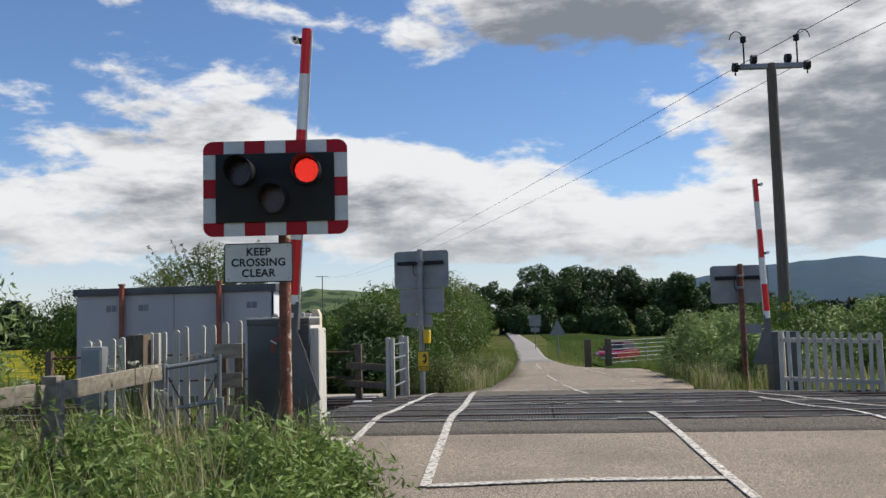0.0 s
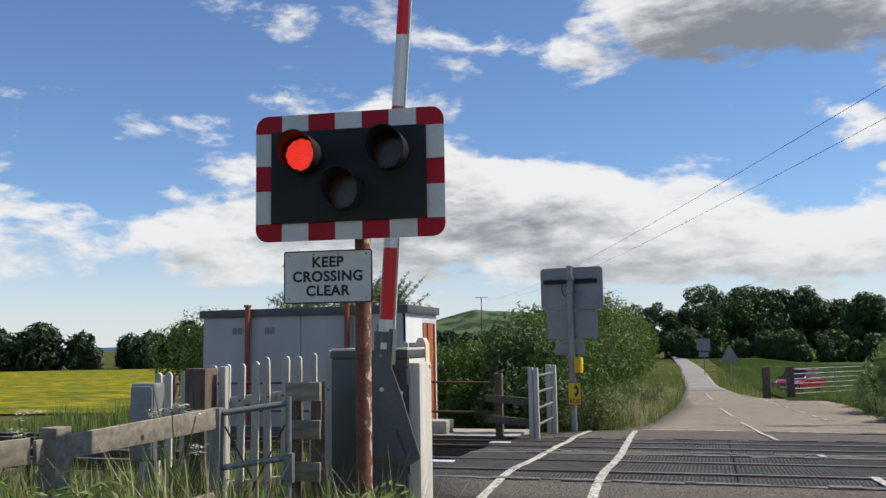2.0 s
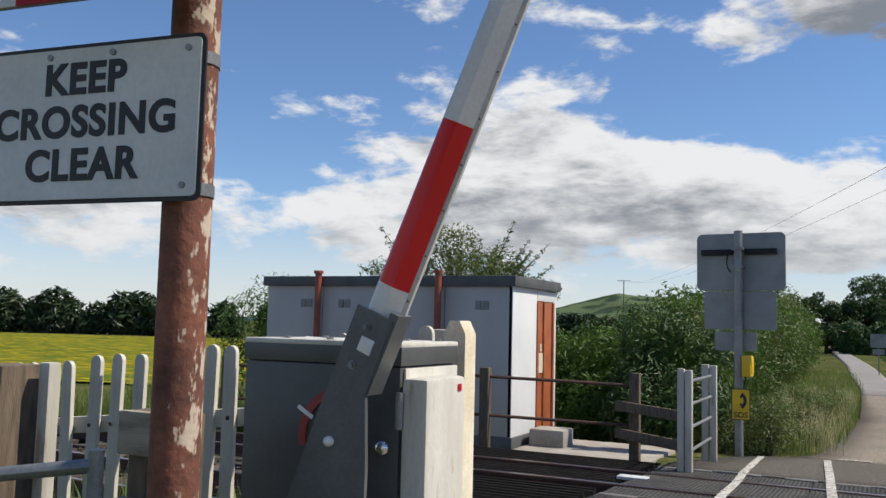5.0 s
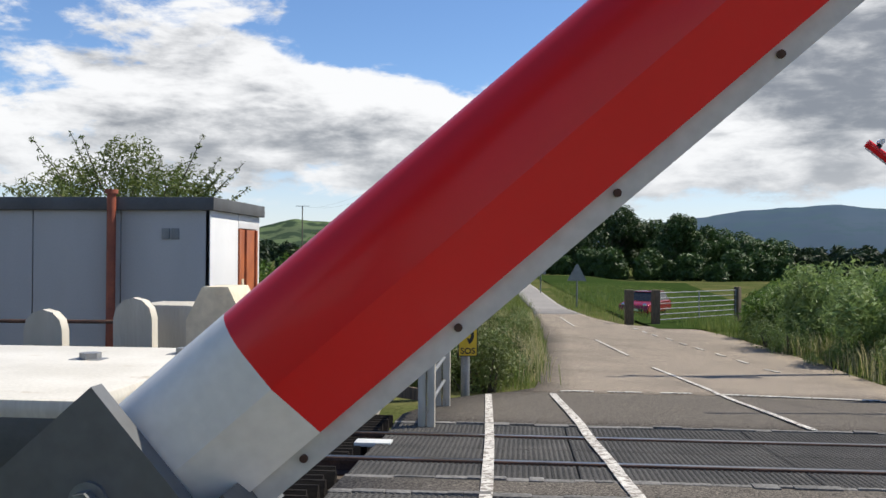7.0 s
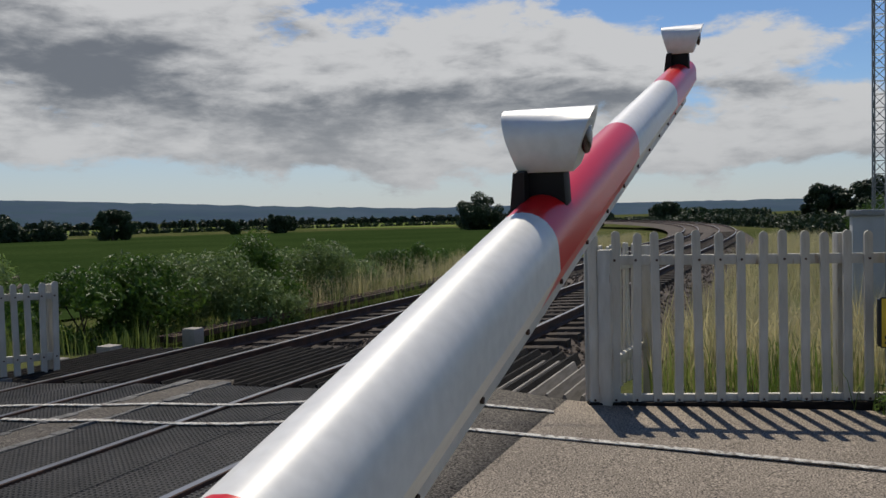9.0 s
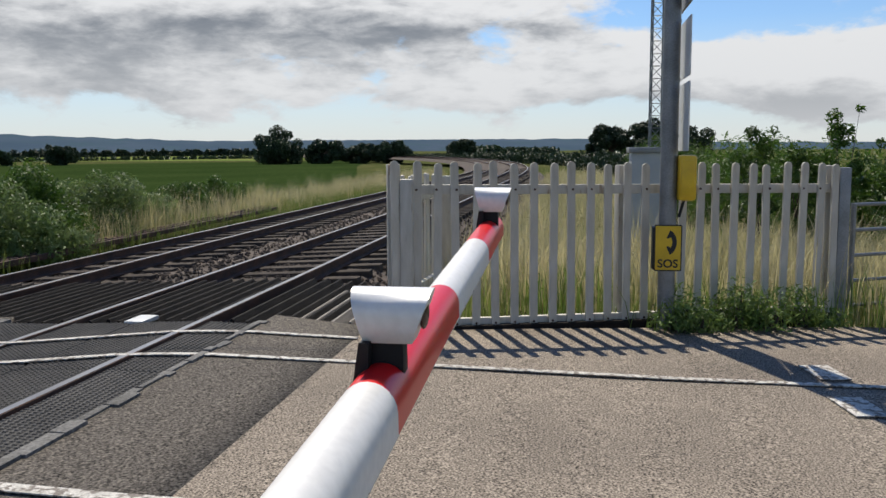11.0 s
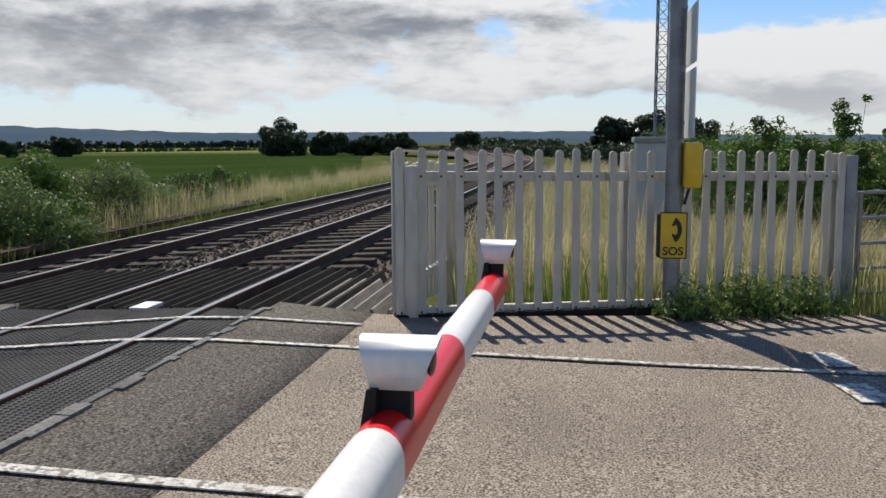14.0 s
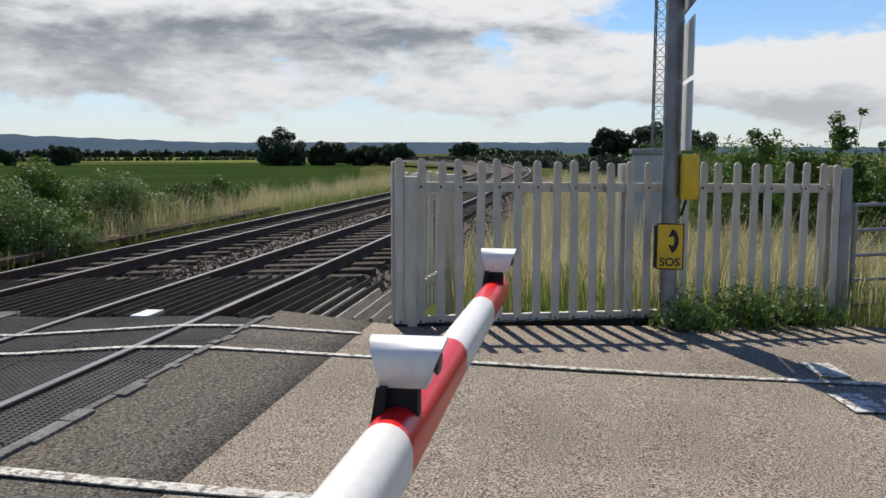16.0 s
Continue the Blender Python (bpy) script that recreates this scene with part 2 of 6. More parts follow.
ORANGEWOOD = mat("orange_door_paint", (0.42, 0.13, 0.05), (0.30, 0.09, 0.04), 5.0, 0.5, fine=0.1)
YELLOW = mat("yellow_plastic", (0.75, 0.50, 0.02), (0.62, 0.40, 0.015), 5.0, 0.4, fine=0.05)
CONCRETE = mat("concrete", (0.36, 0.33, 0.29), (0.26, 0.235, 0.20), 3.0, 0.9, bump=0.5, fine=0.2)
GROUND = mat("grass_ground", (0.05, 0.07, 0.02), (0.08, 0.085, 0.035), 0.8, 1.0, spec=0.0, bump=0.5, bscale=20, fine=0.3, c3=(0.15, 0.135, 0.06), s3=0.25, lo3=0.5, hi3=0.75)
CROP = mat("green_crop", (0.024, 0.043, 0.012), (0.034, 0.055, 0.016), 0.05, 1.0, spec=0.0, fine=0.25, bscale=3.0)
CROP_PALE = mat("pale_pasture", (0.12, 0.17, 0.045), (0.17, 0.19, 0.06), 0.03, 1.0, spec=0.0, fine=0.2, bscale=1.0)
BUTTERCUP = mat("buttercup_meadow", (0.08, 0.11, 0.02), (0.14, 0.15, 0.025), 0.25, 1.0, spec=0.0, fine=0.3, bscale=6.0, c3=(0.42, 0.31, 0.015), s3=2.2, lo3=0.50, hi3=0.68, stretch=(0.35, 1, 1))
# Distance haze over the far woods is mixed into this blue base colour.
HILL = mat("hazed_hill", (0.055, 0.085, 0.12), (0.07, 0.10, 0.135), 0.004, 1.0, spec=0.0, c3=(0.06, 0.095, 0.12), s3=0.012, lo3=0.5, hi3=0.6)
HILL_NEAR = mat("green_hill", (0.10, 0.14, 0.07), (0.075, 0.10, 0.06), 0.01, 1.0, spec=0.0, c3=(0.035, 0.055, 0.035), s3=0.02, lo3=0.5, hi3=0.55)
LEAF = leaf_mat("hedge_leaf", (0.045, 0.10, 0.013), (0.095, 0.16, 0.028))
LEAF_DARK = leaf_mat("oak_leaf", (0.028, 0.06, 0.014), (0.048, 0.09, 0.022), 0.2)
LEAF_FAR = leaf_mat("far_leaf", (0.024, 0.046, 0.018), (0.038, 0.066, 0.026), 0.15)
LEAF_PALE = leaf_mat("elder_leaf", (0.14, 0.21, 0.065), (0.20, 0.265, 0.095))
GRASS = leaf_mat("grass_blade", (0.12, 0.185, 0.035), (0.20, 0.235, 0.065), 0.35)
STRAW = leaf_mat("dry_grass", (0.50, 0.44, 0.25), (0.38, 0.35, 0.18), 0.4)
UMBEL = leaf_mat("white_flower", (0.62, 0.62, 0.52), (0.5, 0.5, 0.38), 0.3)
BARK = mat("bark", (0.09, 0.07, 0.052), (0.05, 0.04, 0.032), 8.0, 0.9, bump=0.8, bscale=25)
CARRED = mat("car_red", (0.30, 0.012, 0.03), (0.25, 0.01, 0.025), 2.0, 0.25, 0.2, coat=0.8)
GLASSDARK = mat("dark_glass", (0.02, 0.023, 0.026), None, 2.0, 0.08)
TYRE = mat("tyre", (0.02, 0.02, 0.021), None, 5.0, 0.8)
CHROME = mat("bright_metal", (0.75, 0.75, 0.74), None, 5.0, 0.2, 1.0)


def flaking(ma):
    """Old cream paint, more of it towards +x, broken by round rust spots."""
    nt = ma.node_tree
    N, L = nt.nodes, nt.links
    bs = N["Principled BSDF"]
    src = bs.inputs["Base Color"].links[0].from_socket
    tc = N.new("ShaderNodeTexCoord")
    sep = N.new("ShaderNodeSeparateXYZ")
    L.new(tc.outputs["Object"], sep.inputs[0])
    mp = N.new("ShaderNodeMapping")
    mp.inputs["Scale"].default_value = (1, 1, 0.45)
    L.new(tc.outputs["Object"], mp.inputs["Vector"])
    no = N.new("ShaderNodeTexNoise")
    no.inputs["Scale"].default_value, no.inputs["Detail"].default_value, no.inputs["Roughness"].default_value = 42.0, 5.0, 0.6
    L.new(mp.outputs[0], no.inputs["Vector"])
    ad = N.new("ShaderNodeMath")
    ad.operation = "MULTIPLY_ADD"
    ad.inputs[1].default_value = 4.5
    L.new(sep.outputs["X"], ad.inputs[0])
    L.new(no.outputs["Fac"], ad.inputs[2])
    r = N.new("ShaderNodeMapRange")
    r.inputs["From Min"].default_value, r.inputs["From Max"].default_value = 0.70, 0.75
    L.new(ad.outputs[0], r.inputs["Value"])
    mx = N.new("ShaderNodeMix")
    mx.data_type = "RGBA"
    L.new(r.outputs[0], mx.inputs["Factor"])
    L.new(src, mx.inputs["A"])
    mx.inputs["B"].default_value = (0.50, 0.41, 0.32, 1)
    L.new(mx.outputs["Result"], bs.inputs["Base Color"])
    return ma


RUSTPOLE = flaking(RUSTPOLE)


def glow(name, c, s):
    ma = bpy.data.materials.new(name)
    ma.use_nodes = True
    bs = ma.node_tree.nodes["Principled BSDF"]
    bs.inputs["Base Color"].default_value = (*c, 1)
    bs.inputs["Emission Color"].default_value = (*c, 1)
    bs.inputs["Emission Strength"].default_value = s
    return ma


LED = glow("lit_red_led", (1.0, 0.05, 0.03), 1.25)


# ---------------------------------------------------------------- mesh tools
def xf(bm, verts, m):
    bmesh.ops.transform(bm, matrix=m, verts=verts)


def box(bm, x0, x1, y0, y1, z0, z1, bev=0.0, m=None):
    r = bmesh.ops.create_cube(bm, size=1.0)
    vs = r["verts"]
    xf(bm, vs, Matrix.Translation(((x0 + x1) / 2, (y0 + y1) / 2, (z0 + z1) / 2)) @ Matrix.Diagonal((x1 - x0, y1 - y0, z1 - z0, 1)))
    if bev:
        es = list({e for v in vs for e in v.link_edges})
        rb = bmesh.ops.bevel(bm, geom=es, offset=bev, segments=2, affect="EDGES", profile=0.6)
        vs = list({v for f in rb["faces"] for v in f.verts} | {v for v in vs if v.is_valid})
    if m is not None:
        xf(bm, vs, m)
    return vs


def rod(bm, a, b, r, n=12, r2=None, cap=True):
    a, b = Vector(a), Vector(b)
    d = b - a
    res = bmesh.ops.create_cone(bm, cap_ends=cap, segments=n, radius1=r, radius2=r if r2 is None else r2, depth=d.length)
    m = Matrix.Translation((a + b) / 2) @ d.to_track_quat("Z", "Y").to_matrix().to_4x4()
    xf(bm, res["verts"], m)
    return res["verts"]


def beam(bm, a, b, w, h, bev=0.0):
    """A square-edged bar from a to b, w wide across and h high."""
    a, b = Vector(a), Vector(b)
    d = b - a
    q = d.to_track_quat("X", "Z").to_matrix().to_4x4()
    return box(bm, -d.length / 2, d.length / 2, -w / 2, w / 2, -h / 2, h / 2, bev, Matrix.Translation((a + b) / 2) @ q)


def prism(bm, outline, depth, m=None):
    """outline in x, z, pushed along +y by depth."""
    front = [bm.verts.new((x, 0, z)) for x, z in outline]
    back = [bm.verts.new((x, depth, z)) for x, z in outline]
    n = len(outline)
    bm.faces.new(front)
    bm.faces.new(back[::-1])
    for i in range(n):
        bm.faces.new((front[i], back[i], back[(i + 1) % n], front[(i + 1) % n]))
    if m is not None:
        xf(bm, front + back, m)
    return front + back


def finish(bm, smooth=30):
    bmesh.ops.recalc_face_normals(bm, faces=bm.faces)
    me = bpy.data.meshes.new("mesh")
    bm.to_mesh(me)
    bm.free()
    me.shade_smooth()
    me.set_sharp_from_angle(angle=radians(smooth))
    return me


def part(name, bm, material, parent=None, label="", smooth=30):
    ob = new(name, finish(bm, smooth))
    ob.data.materials.append(material)
    ob.parent = parent
    if label:
        ob["label"] = label
    return ob


def thing(name, at, label, category, group="", kind=""):
    """An Empty at the base of a thing."""
    ob = new(name)
    ob.empty_display_size = 0.1
    ob.matrix_world = at if isinstance(at, Matrix) else Matrix.Translation(at)
    return tagged(ob, label, category, group, kind)


def raw(name, verts, faces, material, parent=None, smooth=False):
    me = bpy.data.meshes.new(name)
    me.from_pydata(verts if isinstance(verts, list) else verts.tolist(), [], faces if isinstance(faces, list) else faces.tolist())
    me.materials.append(material)
    if smooth:
        me.shade_smooth()
    ob = new(name, me)
    ob.parent = parent
    return ob


def B():
    return bmesh.new()


# ---------------------------------------------------------------- ground, road, railway
def smooth01(v):
    v = np.clip(v, 0, 1)
    return v * v * (3 - 2 * v)


PROF_Y = [-60, -3, 2, 6, 8.1, 8.9, 9.27, 10.34, 10.9, 11.35, 11.81, 12.88, 13.4, 14.5, 15.7, 17, 20.3, 22.6, 26.8, 33.6, 45, 90, 200]
PROF_Z = [0.0, 0.05, 0.12, 0.18, 0.24, 0.29, 0.30, 0.25, 0.245, 0.22, 0.21, 0.15, 0.145, 0.08, 0.0, -0.06, -0.25, -0.32, -0.43, -0.55, -0.66, -0.75, -0.85]


def ground_z(x, y):
    """Height of the grass ground: just under the road beside it, lower out in the fields."""
    x, y = np.asarray(x, float), np.asarray(y, float)
    out = -0.05 - 0.35 * smooth01((y + 4) / 6) - 0.62 * smooth01((y - 15) / 26) * smooth01((x + 12) / 8) - 0.3 * smooth01((np.hypot(x, y) - 40) / 60)
    near = 1 - smooth01((np.abs(x - 1.5) - 3.6) / 6.0)
    dip = 0.36 * smooth01((x - 2.4) / 1.2) * smooth01((y - 36) / 5) * smooth01((62 - y) / 12) * smooth01((12 - x) / 4)
    return out + (np.interp(y, PROF_Y, PROF_Z) - 0.05 - out) * near - dip


def make_ground():
    s = np.concatenate([-np.geomspace(4500, 14, 26), np.arange(-13, 27, 1.0), np.geomspace(28, 4500, 26)])
    X, Y = np.meshgrid(s, s)
    Z = ground_z(X, Y)
    band = (Y > 7.9) & (Y < 14.4)
    Z = np.where(band & (np.abs(X) < 300), np.minimum(Z, -0.15), Z)
    n = len(s)
    idx = np.arange(n * n).reshape(n, n)
    faces = np.stack([idx[:-1, :-1], idx[:-1, 1:], idx[1:, 1:], idx[1:, :-1]], -1).reshape(-1, 4)
    ob = raw("ground", np.stack([X, Y, Z], -1).reshape(-1, 3), faces, GROUND, smooth=True)
    tagged(ob, "rough green grass ground reaching to the horizon", "ground", kind="structure")


make_ground()

RAILS = ((9.27, 0.31), (10.34, 0.26), (11.81, 0.22), (12.88, 0.16))   # y and height of the rail heads


def road_z(y):
    return float(np.interp(y, PROF_Y, PROF_Z))


LEFT_Y, LEFT_X = [-60, 0, 5.5, 7.5, 8.6, 13.9, 15.6, 16.4, 26.8, 42, 57, 72, 126, 190], [-1.9, -1.1, -1.15, -1.7, -2.25, -2.25, -1.9, -1.05, -0.65, -0.8, -1.5, -2.0, -4.9, -8.5]
RIGHT_Y, RIGHT_X = [-60, 0, 4.6, 7.9, 8.8, 13.4, 14.8, 16.3, 17.5, 21, 27.7, 31, 32.7, 36, 43.6, 57, 72, 126, 190], [5.6, 5.7, 5.75, 4.85, 5.0, 4.75, 3.3, 3.1, 3.35, 3.85, 4.0, 3.7, 1.9, 1.2, 0.5, 0.1, -0.4, -3.3, -6.8]


def strip(name, y0, y1, material, label, lift=0.0, step=0.5, cross=8):
    ys = np.arange(y0, y1 + 1e-6, step)
    if ys[-1] < y1 - 1e-6:
        ys = np.append(ys, y1)
    V, F = [], []
    for y in ys:
        a, b = np.interp(y, LEFT_Y, LEFT_X), np.interp(y, RIGHT_Y, RIGHT_X)
        for k in range(cross + 1):
            x = a + (b - a) * k / cross
            V.append((x + 0.03 * noise.noise((x, y, 1.0)), y, road_z(y) + lift + 0.008 * noise.noise((x * 0.7, y * 0.7, 0))))
    w = cross + 1
    for i in range(len(ys) - 1):
        for k in range(cross):
            F.append((i * w + k, i * w + k + 1, (i + 1) * w + k + 1, (i + 1) * w + k))
    ob = raw(name, V, F, material, smooth=True)
    m = ob.modifiers.new("thick", "SOLIDIFY")
    m.thickness, m.offset = 0.25, -1
    return tagged(ob, label, "road", kind="structure")


strip("road_near", -60, 8.1, ASPHALT, "worn pinkish-grey asphalt road before the crossing")
strip("road_apron", 8.1, 8.85, ASPHALT_DARK, "coarse dark asphalt strip beside the railway", step=0.25)
strip("road_between", 10.93, 11.33, ASPHALT_DARK, "broken dark asphalt between the two tracks", step=0.1)
strip("road_apron", 13.38, 16.15, ASPHALT_DARK, "dark asphalt strip beyond the tracks")
strip("road_far", 16.15, 38.0, ASPHALT, "pinkish-grey asphalt road beyond the crossing")
strip("road_lane", 38.0, 180, ASPHALT_FAR, "grey country lane running off between hedges", step=4.0)


def crumble_edge(name, y, x0, x1, material):
    """The broken lip of tar along a panel."""
    bm = B()
    x = x0
    while x < x1:
        l = random.uniform(0.07, 0.3)
        box(bm, x, x + l, y - random.uniform(0.015, 0.07), y + random.uniform(0.01, 0.035), -0.12, road_z(y) + random.uniform(0.004, 0.016), 0.008)
        x += l
    ob = part(name, bm, material)
    tagged(ob, "cracked grey tar lip along the rubber panels", "road edge", kind="structure")


TAR = mat("tar_lip", (0.17, 0.165, 0.155), (0.10, 0.097, 0.09), 4.0, 0.9, bump=0.8, bscale=50, fine=0.4)
crumble_edge("tar_lip", 8.86, -2.25, 4.7, TAR)
crumble_edge("tar_lip", 10.92, -2.25, 4.7, TAR)
crumble_edge("tar_lip", 11.34, -2.25, 4.7, TAR)
crumble_edge("tar_lip", 13.37, -2.25, 4.7, TAR)


def lathe_rail(name, y, z, curve):
    """A rail along x with foot, web and head; curve(x) gives its shift in y."""
    prof = [(-0.07, -0.15), (-0.07, -0.138), (-0.012, -0.12), (-0.010, -0.045), (-0.035, -0.035), (-0.035, -0.006), (-0.028, 0.0),
            (0.028, 0.0), (0.035, -0.006), (0.035, -0.035), (0.010, -0.045), (0.012, -0.12), (0.07, -0.138), (0.07, -0.15)]
    prof = [(0.76 * a, 0.76 * b) for a, b in prof]
    xs = np.concatenate([np.arange(-50, 40, 3.0), np.arange(40, 280, 4.0)])
    n = len(prof)
    V = [(x, y + curve(x) + a, z + b) for x in xs for a, b in prof]
    F = [(i * n + k, i * n + (k + 1) % n, (i + 1) * n + (k + 1) % n, (i + 1) * n + k) for i in range(len(xs) - 1) for k in range(n)]
    ob = raw(name, V, F, RUST)
    ob.data.materials.append(STEEL_RAIL)
    for i, p in enumerate(ob.data.polygons):
        if i % n in (6,):
            p.material_index = 1
    return tagged(ob, "rusty steel running rail with a polished head", "rail", "running rails")


def track_curve(x):
    return max(0.0, x - 39.7) ** 2 / 630.0


for y, z in RAILS:
    lathe_rail("rail", y, z, track_curve)


def make_ballast():
    """The bed of each track, a rough raised band of stone."""
    xs = np.concatenate([np.arange(-50, -7, 2.0), np.arange(-7, 14, 0.25), np.arange(14, 50, 1.0), np.arange(50, 280, 5.0)])
    ys = np.array([8.1, 8.5, 8.9, 9.27, 9.55, 9.8, 10.1, 10.4, 10.7, 11.0, 11.4, 11.8, 12.1, 12.4, 12.7, 13.0, 13.4, 13.8, 14.3])
    base = np.array([-0.3, -0.02, 0.14, 0.15, 0.14, 0.13, 0.11, 0.11, 0.09, 0.08, 0.07, 0.06, 0.05, 0.04, 0.02, 0.01, -0.04, -0.15, -0.35])
    V = [(x, y + track_curve(x), b + 0.035 * noise.noise((x * 3, y * 3, 0))) for x in xs for y, b in zip(ys, base)]
    n = len(ys)
    F = [(i * n + k, (i + 1) * n + k, (i + 1) * n + k + 1, i * n + k + 1) for i in range(len(xs) - 1) for k in range(n - 1)]
    ob = raw("ballast_bed", V, F, BALLAST, smooth=True)
    tagged(ob, "brown-grey stone ballast bed under both tracks", "ballast", kind="structure")


make_ballast()


def make_stones():
    """Loose ballast stones near the crossing, joined."""
    rng = np.random.default_rng(4)
    P = []
    for x0, x1, n in ((6.9, 40, 15000), (-11, -4.5, 3500)):
        x = x0 + (x1 - x0) * rng.random(n) ** 1.6
        y = 8.3 + 5.8 * rng.random(n)
        P.append(np.stack([x, y], -1))
    P = np.concatenate(P)
    z = np.interp(P[:, 1], [8.1, 8.5, 8.9, 9.8, 11.0, 12.4, 13.4, 13.8, 14.3], [-0.28, 0.0, 0.155, 0.145, 0.095, 0.055, -0.025, -0.13, -0.33])
    keep = np.min(np.abs(P[:, 1:2] - np.array([r[0] for r in RAILS])), axis=1) > 0.09
    P, z = P[keep], z[keep]
    octa = np.array([(1, 0, 0), (-1, 0, 0), (0, 1, 0), (0, -1, 0), (0, 0, 1), (0, 0, -1)], float)
    tri = np.array([(0, 2, 4), (2, 1, 4), (1, 3, 4), (3, 0, 4), (2, 0, 5), (1, 2, 5), (3, 1, 5), (0, 3, 5)])
    n = len(P)
    s = rng.uniform(0.014, 0.036, (n, 1, 3)) * np.array([1, 1, 0.75])
    a = rng.uniform(0, 6.28, n)
    v = octa[None] * s * rng.uniform(0.7, 1.25, (n, 6, 1))
    c, d = np.cos(a)[:, None], np.sin(a)[:, None]
    v = np.stack([v[..., 0] * c - v[..., 1] * d, v[..., 0] * d + v[..., 1] * c, v[..., 2]], -1)
    v += np.stack([P[:, 0], P[:, 1], z], -1)[:, None]
    F = (tri[None] + 6 * np.arange(n)[:, None, None]).reshape(-1, 3)
    ob = raw("ballast_stones", v.reshape(-1, 3), F, BALLAST)
    tagged(ob, "loose angular ballast stones between the sleepers", "ballast", kind="stuff")


make_stones()


def make_sleepers():
    bm = B()
    box(bm, -0.095, 0.095, -0.96, 0.96, -0.10, 0.0, 0.012)
    me = finish(bm)
    me.materials.append(SLEEPER)
    for yc, z in ((9.80, 0.165), (12.34, 0.07)):
        for x in list(np.arange(7.0, 62, 0.52)) + list(np.arange(-12, -4.6, 0.52)):
            ob = new("sleeper", me)
            ob.matrix_world = Matrix.Translation((x, yc + track_curve(x), z)) @ pose(0, 0, 0, -2.5, 0, random.uniform(-1, 1) + math.degrees(math.atan(2 * max(0, x - 39.7) / 630)))
            tagged(ob, "weathered grey railway sleeper bedded in ballast", "sleeper", "sleepers of the two tracks")


make_sleepers()


# ---------------------------------------------------------------- crossing panels
def panel_surface():
    """Rubber panels: slabs with a raised stud pattern, between and beside the rails."""
    rows = [(8.90, 9.22), (9.33, 9.80), (9.82, 10.28), (10.40, 10.89), (11.37, 11.75), (11.87, 12.33), (12.35, 12.82), (12.94, 13.34)]
    host = thing("crossing_deck", (0, 0, 0), "black studded rubber crossing deck laid between the rails", "crossing deck", kind="structure")
    for y0, y1 in rows:
        x = -2.25
        while x < 4.6:
            w = 1.38
            bm = B()
            za, zb = road_z(y0) - 0.004, road_z(y1) - 0.004
            vs = box(bm, 0.004, w - 0.004, y0, y1, -0.1, 0.0, 0.006)
            nx, ny = int(w / 0.034), max(2, int((y1 - y0) / 0.034))
            for i in range(nx):
                for j in range(ny):
                    cx, cy = (i + 0.5) * w / nx, y0 + (j + 0.5) * (y1 - y0) / ny
                    q = [bm.verts.new((cx + a, cy + b, 0.0005)) for a, b in ((-0.011, -0.011), (0.011, -0.011), (0.011, 0.011), (-0.011, 0.011))]
                    t = [bm.verts.new((cx + a, cy + b, 0.006)) for a, b in ((-0.006, -0.006), (0.006, -0.006), (0.006, 0.006), (-0.006, 0.006))]
                    bm.faces.new(t)
                    for k in range(4):
                        bm.faces.new((q[k], q[(k + 1) % 4], t[(k + 1) % 4], t[k]))
            for v in bm.verts:
                v.co.z += za + (zb - za) * (v.co.y - y0) / (y1 - y0)
            ob = part("rubber_panel", bm, RUBBER, host)
            ob.location = (x, 0, 0)
            x += w
    return host


panel_surface()


def guard_timbers(x0, x1, material, label):
    """Rows of sharp-edged timbers along the line that keep people off it."""
    host = thing("anti_trespass_guard", ((x0 + x1) / 2, 12, -0.2), label, "trespass guard", "trespass guards")
    ys = [y for y in np.arange(8.5, 14.0, 0.125) if min(abs(y - r[0]) for r in RAILS) > 0.08]
    for k, y in enumerate(ys):
        bm = B()
        z = float(np.interp(y, [8.5, 9.27, 10.34, 11.81, 12.88, 14.0], [0.25, 0.285, 0.235, 0.19, 0.135, 0.10]))
        L = (x1 - x0) / 2 - random.uniform(0, 0.08)
        prism(bm, [(-0.05, -0.10), (0.05, -0.10), (0.016, 0.0), (-0.004, 0.0)], 2 * L, Matrix.Translation((L, y - 12, z + 0.2)) @ Matrix.Rotation(radians(90), 4, "Z"))
        part("timber", bm, material, host)
    return host


PALETIMBER = mat("pale_guard_timber", (0.30, 0.275, 0.24), (0.20, 0.18, 0.155), 4.0, 0.85, bump=0.4, per=0.3, stretch=(1, 8, 8))
guard_timbers(-4.6, -2.32, CREOSOTE, "black creosoted guard timbers in rows beside the deck")
guard_timbers(4.78, 6.95, CREOSOTE, "dark guard timbers in rows beside the deck")
for k in range(6):
    bm = B()
    prism(bm, [(-0.05, -0.10), (0.05, -0.10), (0.012, 0.0), (-0.004, 0.0)], 1.45, Matrix.Translation((6.5, 8.02 + 0.135 * k, 0.235)) @ Matrix.Rotation(radians(90), 4, "Z"))
    tagged(part("guard_timber", bm, PALETIMBER), "pale weathered wedge-shaped guard timber beside the track", "trespass guard", "pale guard timbers")


